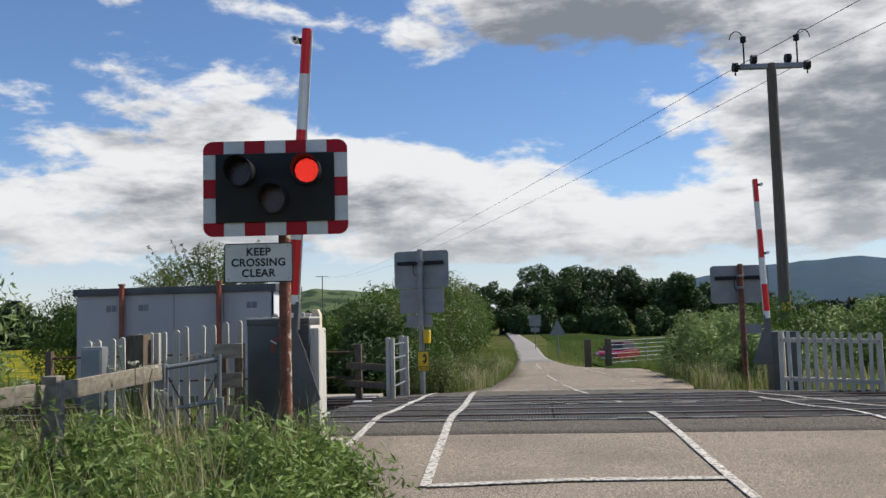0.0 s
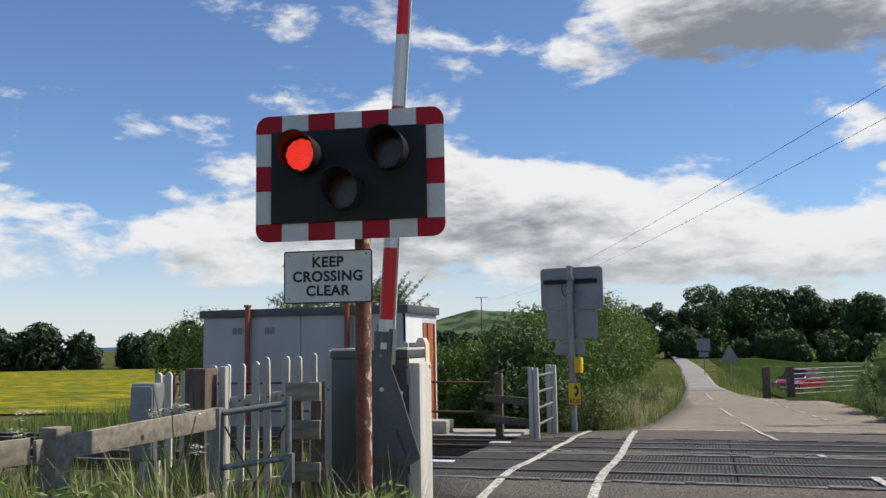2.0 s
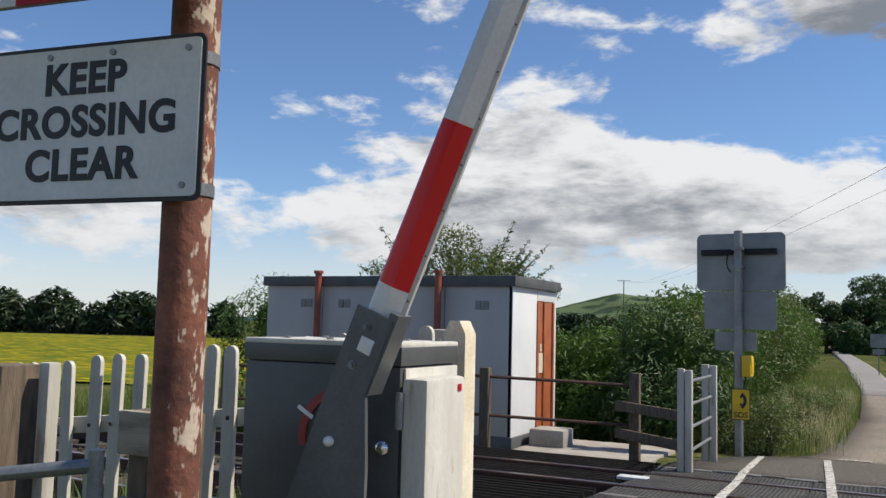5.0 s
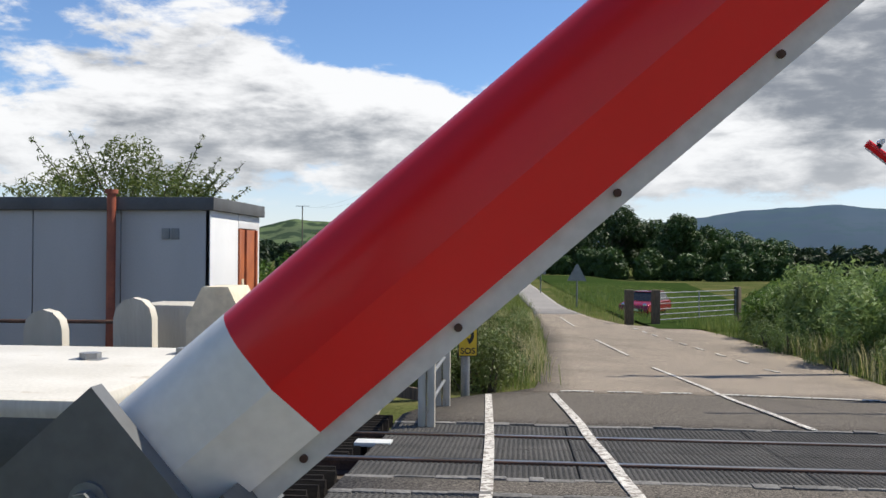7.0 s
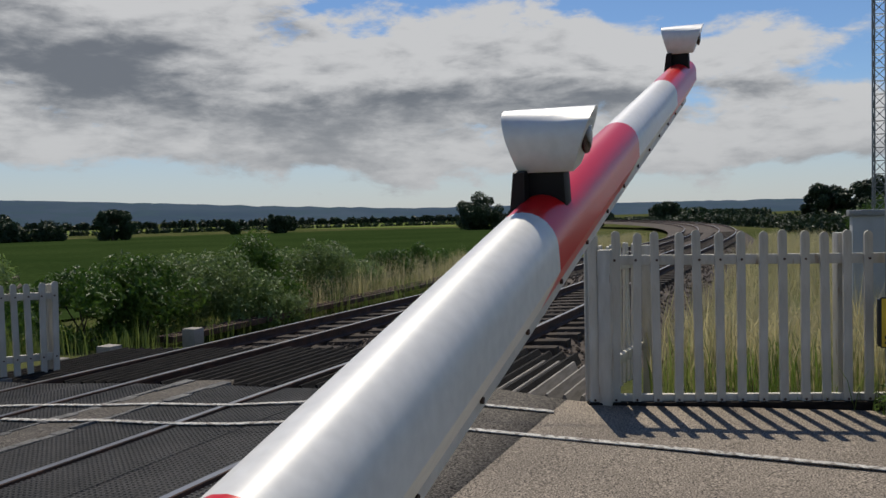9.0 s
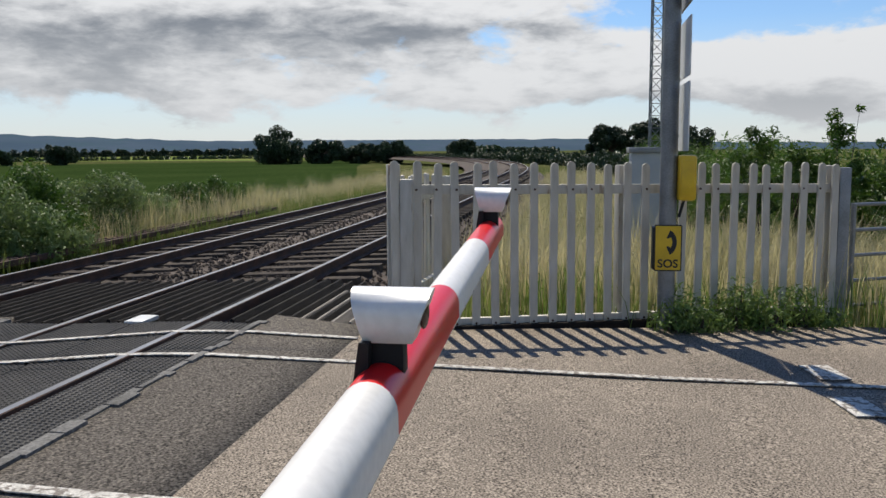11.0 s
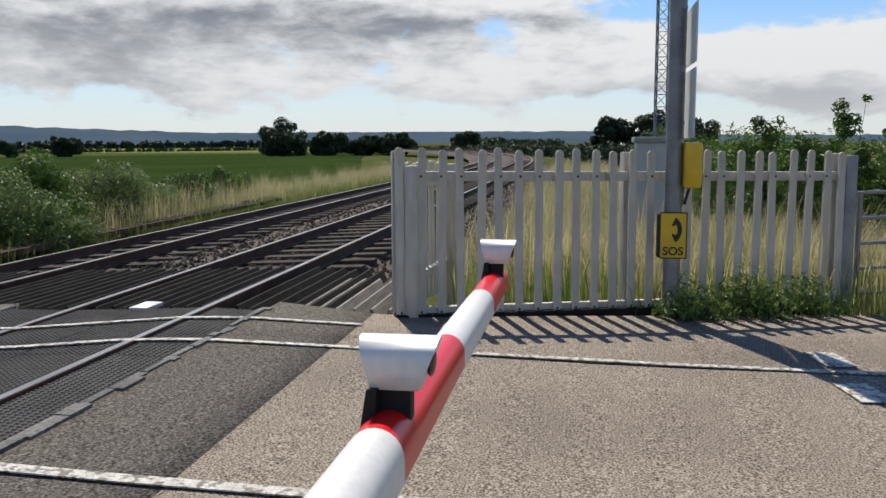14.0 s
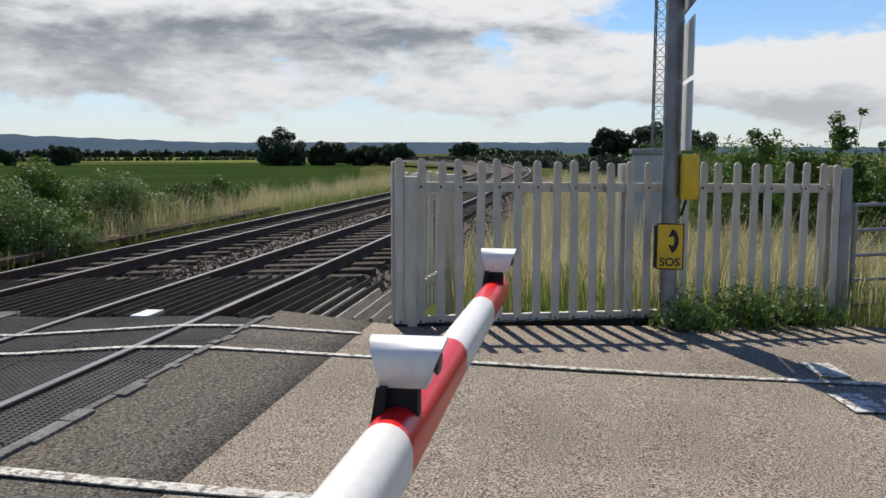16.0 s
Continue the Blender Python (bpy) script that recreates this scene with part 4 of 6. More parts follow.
def back_signal(x, y, z0, zt, yaw, pole_mat, label, phone=True, plates=((0.85, 1.5, 1.93, 0.0),)):
    """A signal seen from behind: grey board back, plates under it, phone on the post."""
    host = thing("crossing_signal", pose(x, y, 0, 0, 0, yaw), label, "signal", "crossing signals")
    bm = B()
    rod(bm, (0, 0, -0.3), (0, 0, zt + 0.02), 0.05, 20)
    post = part("post", bm, pole_mat, host)
    m = pose(0, 0.10, zt - BH / 2, 0, 0, 180)
    signal_head(host, m)
    bm = B()
    beam(bm, (-0.46, 0.045, zt - 0.235), (-0.07, 0.045, zt - 0.235), 0.05, 0.07, 0.004)
    beam(bm, (0.07, 0.045, zt - 0.235), (0.44, 0.045, zt - 0.235), 0.05, 0.07, 0.004)
    part("cable_bar", bm, BLACK, host, "black bar behind the board")
    bm = B()
    for k in range(9):
        a, b = radians(-80 + 22 * k), radians(-80 + 22 * (k + 1))
        rod(bm, (-0.06 - 0.07 * math.cos(a), -0.03, zt - 0.36 + 0.13 * math.sin(a)), (-0.06 - 0.07 * math.cos(b), -0.03, zt - 0.36 + 0.13 * math.sin(b)), 0.008, 6)
    part("cable", bm, BLACK, host)
    for zz in (zt - 0.2, zt - 0.42):
        bm = B()
        box(bm, -0.065, 0.065, -0.06, 0.09, zz - 0.02, zz + 0.02, 0.004)
        part("clamp", bm, GREYSTEEL, host)
    for w, a, b, dx in plates:
        bm = B()
        prism(bm, rounded(w, b - a, 0.02), 0.006, pose(dx, 0.06, (a + b) / 2))
        part("plate", bm, SIGNBACK, host, "blank grey back of a notice plate")
    if phone:
        phone_box(host, 0.95, 0.45)
    return host


def phone_box(host, zc, zs):
    """Yellow telephone box and a yellow sign with a handset and SOS, on the post."""
    bm = B()
    box(bm, 0.055, 0.165, -0.10, 0.06, zc - 0.02, zc + 0.23, 0.02)
    ph = part("phone_box", bm, YELLOW, host, "yellow roadside telephone box")
    bm = B()
    box(bm, 0.16, 0.172, -0.07, 0.03, zc + 0.02, zc + 0.19, 0.004)
    part("phone_door", bm, YELLOW, ph)
    bm = B()
    rod(bm, (0.09, -0.02, zc - 0.02), (0.07, -0.02, zc - 0.12), 0.008, 8)
    part("cable", bm, BLACK, ph)


back_signal(-1.83, 15.82, 0, 2.67, -7, GREYSTEEL, "grey back of a crossing signal on a galvanised post", True, ((0.86, 1.49, 1.95, 0.0), (0.50, 1.23, 1.46, -0.05)))
back_signal(4.12, 16.34, 0, 2.23, 2, RUSTPOLE, "grey back of a crossing signal on a rusty post", False, ((0.42, 0.95, 1.13, 0.15),))


def sos_sign(m, name="emergency_sign"):
    """Yellow plate with a black handset and the letters SOS, facing -y of m."""
    host = thing(name, m, "yellow emergency phone sign with a black handset and SOS", "sign", "emergency phone signs")
    bm = B()
    prism(bm, rounded(0.215, 0.37, 0.012), 0.006, pose(0, 0, 0))
    pl = part("plate", bm, LETTER, host, "black edge")
    bm = B()
    prism(bm, rounded(0.195, 0.35, 0.008), 0.004, pose(0, -0.003, 0))
    part("face", bm, YELLOW, host, "yellow face")
    text_part("SOS", 0.092, pose(0, -0.005, -0.127, 90, 0, 0), LETTER, host, bold=0.002)
    bm = B()
    n = 14
    a_side, b_side = [], []
    for k in range(n + 1):
        a = radians(-62 + 124 * k / n)
        r0, r1 = 0.062, 0.097
        if k < 3 or k > n - 3:
            r0 = 0.035
        a_side.append((-0.03 + r0 * math.cos(a), 0.045 + 1.15 * r0 * math.sin(a)))
        b_side.append((-0.03 + r1 * math.cos(a), 0.045 + 1.15 * r1 * math.sin(a)))
    for k in range(n):
        prism(bm, [a_side[k], b_side[k], b_side[k + 1], a_side[k + 1]], 0.0015, pose(0, -0.0045, 0))
    part("handset_symbol", bm, LETTER, host)
    return host


sos_sign(pose(-1.80, 15.755, 0.60, 0, 0, 10))


def side_signal():
    """Signal for the near right side, seen edge on, with phone; its board faces the approaching traffic."""
    host = thing("crossing_signal", pose(5.40, 5.954, 0.107, 0, 0, 0) @ Matrix.Diagonal((0.927, 0.927, 0.927, 1)), "tall grey signal post seen edge on with plates and hooded lamps", "signal", "crossing signals")
    bm = B()
    rod(bm, (0, 0, -0.1), (0, 0, 3.4), 0.067, 24)
    part("post", bm, GREYSTEEL, host, "grey galvanised post with bands")
    for z in (0.35, 1.62, 2.05, 2.5, 3.1):
        bm = B()
        rod(bm, (0, 0, z - 0.012), (0, 0, z + 0.012), 0.071, 24)
        part("band", bm, GREYSTEEL, host)
    signal_head(host, pose(0.05, -0.10, 2.95))
    for za, zb in ((1.50, 2.02), (2.06, 2.50)):
        bm = B()
        prism(bm, rounded(0.8, zb - za, 0.02), 0.006, pose(0, -0.10, (za + zb) / 2))
        part("plate", bm, SIGN_WHITE, host, "pale notice plate seen edge on")
    bm = B()
    box(bm, -0.11, 0.03, -0.205, -0.065, 1.11, 1.47, 0.03)
    ph = part("phone_box", bm, YELLOW, host, "yellow roadside telephone box")
    bm = B()
    box(bm, -0.118, -0.106, -0.185, -0.085, 1.15, 1.43, 0.005)
    part("phone_door", bm, YELLOW, ph)
    bm = B()
    rod(bm, (-0.03, -0.12, 1.12), (-0.05, -0.08, 0.98), 0.012, 8)
    part("cable", bm, BLACK, ph)
    bm = B()
    box(bm, -0.07, 0.05, 0.065, 0.12, 0.56, 0.9, 0.006)
    part("meter_box", bm, LETTER, host, "small dark box")
    return host


side_signal()
sos_sign(pose(5.33, 5.954, 0.789, 0, 0, -90) @ Matrix.Diagonal((0.927, 0.927, 0.927, 1)))


# ---------------------------------------------------------------- fences
def picket_mesh(h, w=0.058, t=0.02):
    bm = B()
    pts = [(-w / 2, 0), (w / 2, 0), (w / 2, h - 0.03)]
    pts += [(w / 2 * math.cos(radians(a)), h - 0.03 + 0.03 * math.sin(radians(a))) for a in (30, 60, 90, 120, 150)]
    pts += [(-w / 2, h - 0.03)]
    prism(bm, pts, t)
    me = finish(bm)
    me.materials.append(WHITEPICKET)
    return me


bm = B()
rod(bm, (0, 0.0, 0), (0, -0.006, 0), 0.009, 8)
BOLT = finish(bm)
BOLT.materials.append(RUST)


def picket_fence(a, b, za, zb, h, n, label, rails=(0.22, 0.86), side=-1, board=False, end_posts=True):
    """White pickets in front of two rails, from a to b on the plan."""
    a, b = Vector(a), Vector(b)
    d = b - a
    ang = math.degrees(math.atan2(d.y, d.x))
    host = thing("picket_fence", pose(a.x, a.y, za, 0, 0, ang), label, "fence", "white picket fences")
    me = picket_mesh(h)
    L = d.length
    for k in range(n):
        s = L * k / (n - 1)
        ob = new("picket", me)
        ob.parent = host
        ob.matrix_local = pose(s, 0.004 * random.uniform(-1, 1), (zb - za) * s / L + random.uniform(-0.012, 0.012), random.uniform(-0.8, 0.8), random.uniform(-1.0, 1.0), 0)
    for f in rails:
        bm = B()
        beam(bm, (-0.03, 0.045, h * f), (L + 0.03, 0.045, h * f + zb - za), 0.045, 0.07, 0.006)
        part("rail", bm, WHITEPICKET, host)
        for k in range(n):
            s = L * k / (n - 1)
            ob = new("bolt", BOLT)
            ob.parent = host
            ob.location = (s, 0, h * f + (zb - za) * s / L)
    for s in ([0.0, L] if end_posts else []) + ([L / 2] if L > 3 else []):
        bm = B()
        z = (zb - za) * s / L
        box(bm, s - 0.045, s + 0.045, 0.07, 0.16, -0.3 + z, h + z - 0.02, 0.008)
        part("post", bm, WHITEPICKET, host)
    if board:
        bm = B()
        beam(bm, (-0.05, 0.02, -0.02), (L + 0.0, 0.02, -0.02 + zb - za), 0.10, 0.14, 0.01)
        part("gravel_board", bm, CREOSOTE, host, "weathered timber board along the foot")
    return host


picket_fence((4.81, 7.88), (6.04, 4.60), 0.20, 0.163, 1.233, 25, "white painted picket fence beside the road with peeling paint", rails=(0.05, 0.84), board=True)
picket_fence((6.28, 7.84), (4.85, 7.92), 0.18, 0.20, 1.13, 11, "white picket fence turning back along the track")
picket_fence((4.15, 13.95), (5.45, 13.45), 0.08, 0.04, 0.95, 12, "white picket fence beyond the tracks by the far machine")
picket_fence((-3.864, 7.48), (-1.756, 7.48), -0.085, 0.143, 1.32, 18, "white picket fence behind the barrier machine", rails=(0.30, 0.78))
bm = B()
prism(bm, [(-0.04, -0.2), (0.04, -0.2), (0.04, 1.43), (0.018, 1.475), (-0.018, 1.475), (-0.04, 1.43)], 0.085, pose(-1.63, 7.42, 0))
tagged(part("gate_post", bm, CREAM), "cream painted square timber post with a pointed top", "post")


def wood_post(x, y, z0, z1, w, material, label, name="timber_post", d=None):
    bm = B()
    box(bm, x - w / 2, x + w / 2, y - (d or w) / 2, y + (d or w) / 2, z0, z1, 0.008)
    return tagged(part(name, bm, material), label, "post")


# the old timber fence and steel gate before the machine
wood_post(-2.86, 5.22, -0.3, 1.04, 0.11, GREYWOOD, "stout weathered round-topped fence post")
wood_post(-3.02, 6.80, -0.2, 1.29, 0.16, POSTWOOD, "old brown square timber post by the gate")
wood_post(-2.88, 6.86, -0.2, 1.30, 0.05, WHITEPICKET, "white painted board against the timber post")
host = thing("timber_fence", (-2.9, 5.2, 0), "weathered grey sloping fence rail on posts", "fence")
for za, zb in ((0.93, 1.0), (0.42, 0.5)):
    bm = B()
    beam(bm, (-1.4, -2.2, za - 0.12), (-0.03, -0.075, za), 0.035, 0.13, 0.006)
    part("rail", bm, GREYWOOD, host)
    bm = B()
    beam(bm, (0.0, -0.075, za - 0.01), (0.34, 1.02, zb), 0.035, 0.125, 0.006)
    part("rail", bm, GREYWOOD, host)


def tube_gate():
    host = thing("steel_gate", (-2.58, 6.28, 0), "small galvanised tubular steel gate with a latch", "gate", "steel gates")
    bm = B()
    box(bm, -0.045, 0.045, -0.04, 0.04, -0.2, 1.06, 0.006)
    part("gate_post", bm, GREYSTEEL, host, "blue-grey steel post")
    bm = B()
    for z in (1.05, 0.72, 0.40):
        rod(bm, (0.05, 0, z - 0.02), (0.42, 0.14, z + 0.03), 0.019, 12)
    rod(bm, (0.42, 0.14, 0.3), (0.42, 0.14, 1.12), 0.02, 12)
    part("gate_frame", bm, GREYSTEEL, host, "round galvanised bars")
    bm = B()
    rod(bm, (0.06, 0, 0.95), (0.30, 0.1, 0.45), 0.006, 6)
    rod(bm, (0.40, 0.13, 0.95), (0.16, 0.05, 0.45), 0.006, 6)
    part("brace_wire", bm, RUST, host)
    bm = B()
    box(bm, 0.40, 0.46, 0.11, 0.15, 0.60, 0.78, 0.006)
    part("latch", bm, GREYSTEEL, host)


tube_gate()
host = thing("slat_panel", (-2.16, 6.62, 0), "weathered timber slat panel beside the machine", "fence panel")
for z in (1.14, 0.90, 0.64, 0.40):
    bm = B()
    box(bm, -0.11, 0.13, -0.03, 0.0, z - 0.06, z + 0.06, 0.005)
    part("slat", bm, GREYWOOD, host)
for x in (-0.06, 0.09):
    bm = B()
    box(bm, x - 0.035, x + 0.035, 0.0, 0.06, -0.2, 1.2, 0.005)
    part("post", bm, POSTWOOD, host)
host = thing("junction_box", (-3.32, 6.62, -0.1), "grey weatherproof electrical box on a post", "electrical box")
bm = B()
box(bm, -0.095, 0.095, -0.06, 0.06, 0.78, 1.30, 0.02)
part("case", bm, SIGNBACK, host)
bm = B()
box(bm, -0.085, 0.085, -0.075, -0.058, 0.80, 1.28, 0.01)
part("cover", bm, SIGNBACK, host)
bm = B()
box(bm, -0.04, 0.04, -0.03, 0.03, -0.1, 0.8, 0.005)
part("leg", bm, GREYSTEEL, host)

# rails and wicket beyond the tracks
host = thing("rail_fence", (-2.74, 14.42, 0), "dark tarred post and rail fence by the hut", "fence")
for x, y in ((0.0, 0.0), (-1.65, -0.35), (-5.4, -0.4)):
    bm = B()
    box(bm, x - 0.055, x + 0.055, y - 0.05, y + 0.05, -0.25, 0.98, 0.006)
    part("post", bm, POSTWOOD, host)
for z in (0.84, 0.40):
    bm = B()
    rod(bm, (-1.65, -0.35, z + 0.04), (0, 0, z), 0.018, 8)
    rod(bm, (-5.4, -0.4, z + 0.02), (-1.65, -0.35, z + 0.04), 0.018, 8)
    part("rail", bm, RUST, host, "rusty steel tube rail")
for z in (0.60, 0.30):
    bm = B()
    beam(bm, (-0.2, -0.06, z + 0.02), (0.66, -0.5, z - 0.02), 0.03, 0.11, 0.005)
    part("board", bm, POSTWOOD, host, "dark timber board")
host = thing("wicket_gate", (-1.97, 13.9, 0.12), "white wicket gate standing in line with the road", "gate", "wicket gates")
for y, w in ((-0.67, 0.14), (0.70, 0.16)):
    for k in range(2):
        bm = B()
        box(bm, -w / 2 + k * w * 0.52, -w / 2 + k * w * 0.52 + w * 0.44, y - 0.035, y + 0.035, -0.2, 0.98 - 0.01 * k, 0.006)
        part("post", bm, WHITEPICKET, host)
for z in (0.2, 0.42, 0.64, 0.86):
    bm = B()
    rod(bm, (0.02, -0.63, z), (0.02, 0.64, z), 0.016, 8)
    part("bar", bm, GREYSTEEL, host)


def field_gate(name, x, y, yaw, w, h, label, posts=True, bars=6):
    host = thing(name, pose(x, y, float(ground_z(x, y)), 0, 0, yaw), label, "gate", "field gates")
    for k in range(bars):
        bm = B()
        z = 0.18 + (h - 0.18) * k / (bars - 1)
        rod(bm, (0, 0, z), (w, 0, z), 0.015, 10)
        part("bar", bm, GREYSTEEL, host)
    for xx in (0, w / 2, w):
        bm = B()
        rod(bm, (xx, 0, 0.16), (xx, 0, h + 0.01), 0.022, 10)
        part("stile", bm, GREYSTEEL, host)
    if posts:
        for xx in (-0.15, w + 0.12):
            bm = B()
            box(bm, xx - 0.09, xx + 0.09, -0.09, 0.09, -0.2, h + 0.1, 0.01)
            part("post", bm, POSTWOOD, host)
    return host


field_gate("field_gate", 2.95, 33.3, 46, 4.4, 1.0, "galvanised field gate on dark posts beside the lane")
wood_post(2.1, 33.6, -0.8, 0.48, 0.26, POSTWOOD, "thick dark gatepost beside the lane")
wood_post(2.85, 33.2, -0.8, 0.50, 0.24, POSTWOOD, "dark gatepost beside the lane")
field_gate("field_gate", 6.19, 4.42, -62, 2.4, 1.0, "galvanised tubular gate next to the picket fence", posts=False, bars=5)
wood_post(6.107, 4.526, -0.2, 1.36, 0.085, GREYSTEEL, "grey steel gate post")


# ---------------------------------------------------------------- hut
def hut():
    x0, x1, y0, y1, zt = -8.02, -4.31, 14.68, 16.3, 2.08
    host = thing("relay_hut", (x0, y0, 0), "grey flat-roofed panel hut with rust-red downpipes", "hut")
    W, D = x1 - x0, y1 - y0
    n = 4
    for k in range(n):
        bm = B()
        box(bm, W * k / n + 0.006, W * (k + 1) / n - 0.006, 0, 0.05, 0.12, zt - 0.13, 0.004)
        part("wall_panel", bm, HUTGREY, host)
    # End wall towards the sun: its brightness is painted in with HUTWHITE.
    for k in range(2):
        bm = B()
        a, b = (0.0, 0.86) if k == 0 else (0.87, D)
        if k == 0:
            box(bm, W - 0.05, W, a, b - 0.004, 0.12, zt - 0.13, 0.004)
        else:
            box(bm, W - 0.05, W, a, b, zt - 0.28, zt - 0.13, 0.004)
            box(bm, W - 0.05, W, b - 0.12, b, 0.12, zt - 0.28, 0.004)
        part("side_panel", bm, HUTWHITE, host, "side panel coloured white to stand for sunlight")
    bm = B()
    box(bm, 0, 0.05, 0.05, D, 0.12, zt - 0.13)
    box(bm, 0, W - 0.05, D - 0.05, D, 0.12, zt - 0.13)
    part("rear_walls", bm, HUTGREY, host)
    bm = B()
    box(bm, -0.02, W + 0.02, -0.02, D + 0.02, -0.3, 0.12, 0.01)
    part("plinth", bm, HUTROOF, host, "dark plinth")
    bm = B()
    box(bm, -0.05, W + 0.05, -0.05, D + 0.05, zt - 0.13, zt, 0.008)
    part("roof", bm, HUTROOF, host, "dark grey flat roof edge")
    for f in (0.245, 0.735):
        bm = B()
        x = W * f
        rod(bm, (x, -0.09, 0.15), (x, -0.09, zt + 0.06), 0.045, 14)
        p = part("downpipe", bm, PIPE, host, "rust-red downpipe")
        bm = B()
        rod(bm, (x, -0.09, zt + 0.03), (x, -0.09, zt + 0.07), 0.065, 14)
        part("pipe_collar", bm, PIPE, p)
    for f in (0.18, 0.345, 0.89):
        for dx in (-0.05, 0.05):
            bm = B()
            x = W * f + dx
            box(bm, x - 0.04, x + 0.04, -0.012, 0.0, zt - 0.42, zt - 0.31, 0.002)
            for j in range(4):
                box(bm, x - 0.036, x + 0.036, -0.02, -0.012, zt - 0.41 + 0.026 * j, zt - 0.398 + 0.026 * j)
            part("vent", bm, SIGNBACK, host, "small louvred vent")
    bm = B()
    for a, b, c, d in ((0, 0.16, 0, 0.015), (0, 0.16, 0.26, 0.275), (0, 0.015, 0.015, 0.26), (0.145, 0.16, 0.015, 0.26)):
        box(bm, W * 0.82 + a, W * 0.82 + b, -0.012, 0.0, 0.62 + c, 0.62 + d)
    part("hatch_frame", bm, HUTWHITE, host, "pale outline of a hatch")
    bm = B()
    box(bm, W - 0.04, W - 0.005, 0.90, D - 0.14, 0.12, zt - 0.29, 0.004)
    door = part("door", bm, ORANGEWOOD, host, "orange-brown timber door")
    bm = B()
    for yy in (0.875, 1.12, D - 0.14):
        box(bm, W - 0.02, W + 0.02, yy - 0.025, yy + 0.025, 0.12, zt - 0.29, 0.003)
    part("door_frame", bm, ORANGEWOOD, door)
    bm = B()
    box(bm, W + 0.002, W + 0.008, 0.93, 1.08, 0.86, 1.12)
    box(bm, W + 0.002, W + 0.008, 0.97, 1.04, 1.14, 1.24)
    part("notice", bm, CREAM, door, "yellowed paper notices")
    bm = B()
    box(bm, W + 0.1, W + 0.55, 0.35, 0.75, -0.25, 0.26, 0.03)
    step = tagged(part("step_block", bm, CONCRETE), "worn concrete step by the hut door", "step")
    step.location = (x0, y0, -0.05)
    bm = B()
    box(bm, W + 0.05, W + 1.7, -0.25, 1.3, -0.2, 0.0, 0.01)
    slab = tagged(part("paving", bm, CONCRETE), "pale concrete slab before the hut door", "paving", kind="structure")
    slab.location = (x0, y0, 0.0)


hut()


# ---------------------------------------------------------------- plants
def leaf_cloud(rng, centres, radii, n, size, flat=0.6):
    """Leaves on the shells of many small clumps: verts and faces."""
    C, R = np.asarray(centres, float), np.asarray(radii, float)
    w = R ** 2
    k = rng.choice(len(C), n, p=w / w.sum())
    d = rng.normal(size=(n, 3))
    d /= np.linalg.norm(d, axis=1)[:, None]
    r = R[k] * rng.uniform(0.35, 1.08, n) ** 0.5
    p = C[k] + d * r[:, None] * np.array([1, 1, 0.9])
    nrm = d + rng.normal(scale=0.7, size=(n, 3)) + np.array([0, 0, 0.35])
    nrm /= np.linalg.norm(nrm, axis=1)[:, None]
    t = np.cross(nrm, rng.normal(size=(n, 3)))
    t /= np.linalg.norm(t, axis=1)[:, None]
    b = np.cross(nrm, t)
    s = (size * rng.uniform(0.6, 1.4, n))[:, None]
    q = np.stack([p - t * s, p + b * s * flat * 0.5 + nrm * s * 0.12, p + t * s, p - b * s * flat * 0.5 + nrm * s * 0.12], 1)
    return q.reshape(-1, 3), np.arange(4 * n).reshape(n, 4)


def lobes(rng, c, rx, ry, rz, n, r0, r1):
    """Centres and radii of clumps that make up a crown with an uneven outline."""
    d = rng.normal(size=(n, 3))
    d /= np.linalg.norm(d, axis=1)[:, None]
    f = rng.uniform(0.25, 1.0, n) ** 0.6
    p = np.asarray(c) + d * f[:, None] * np.array([rx, ry, rz])
    return p, rng.uniform(r0, r1, n)


def bush(name, x, y, rx, ry, h, n, size, material, label, seed, z=None, category="bush", group="", clumps=None):
    rng = np.random.default_rng(seed)
    z0 = float(ground_z(x, y)) if z is None else z
    k = clumps or int(max(10, 26 * rx * ry))
    c, r = lobes(rng, (x, y, z0 + h * 0.5), rx, ry, h * 0.5, min(k, 120), 0.13 * h + 0.05, 0.28 * h + 0.06)
    c[:, 2] = np.maximum(c[:, 2], z0 + 0.12 * h)
    v, f = leaf_cloud(rng, c, r, n, size)
    host = thing(name, (x, y, z0), label, category, group)
    ob = raw("leaves", v - np.array([x, y, z0]), f, material, host)
    bm = B()
    for i in range(7):
        t = c[rng.integers(len(c))] - np.array([x, y, z0])
        rod(bm, (0.15 * rx * rng.normal(), 0.15 * ry * rng.normal(), -0.1), t * np.array([0.8, 0.8, 0.8]), 0.02, 6, 0.006)
    tagged(part("stems", bm, BARK, host), kind="stuff")
    return host


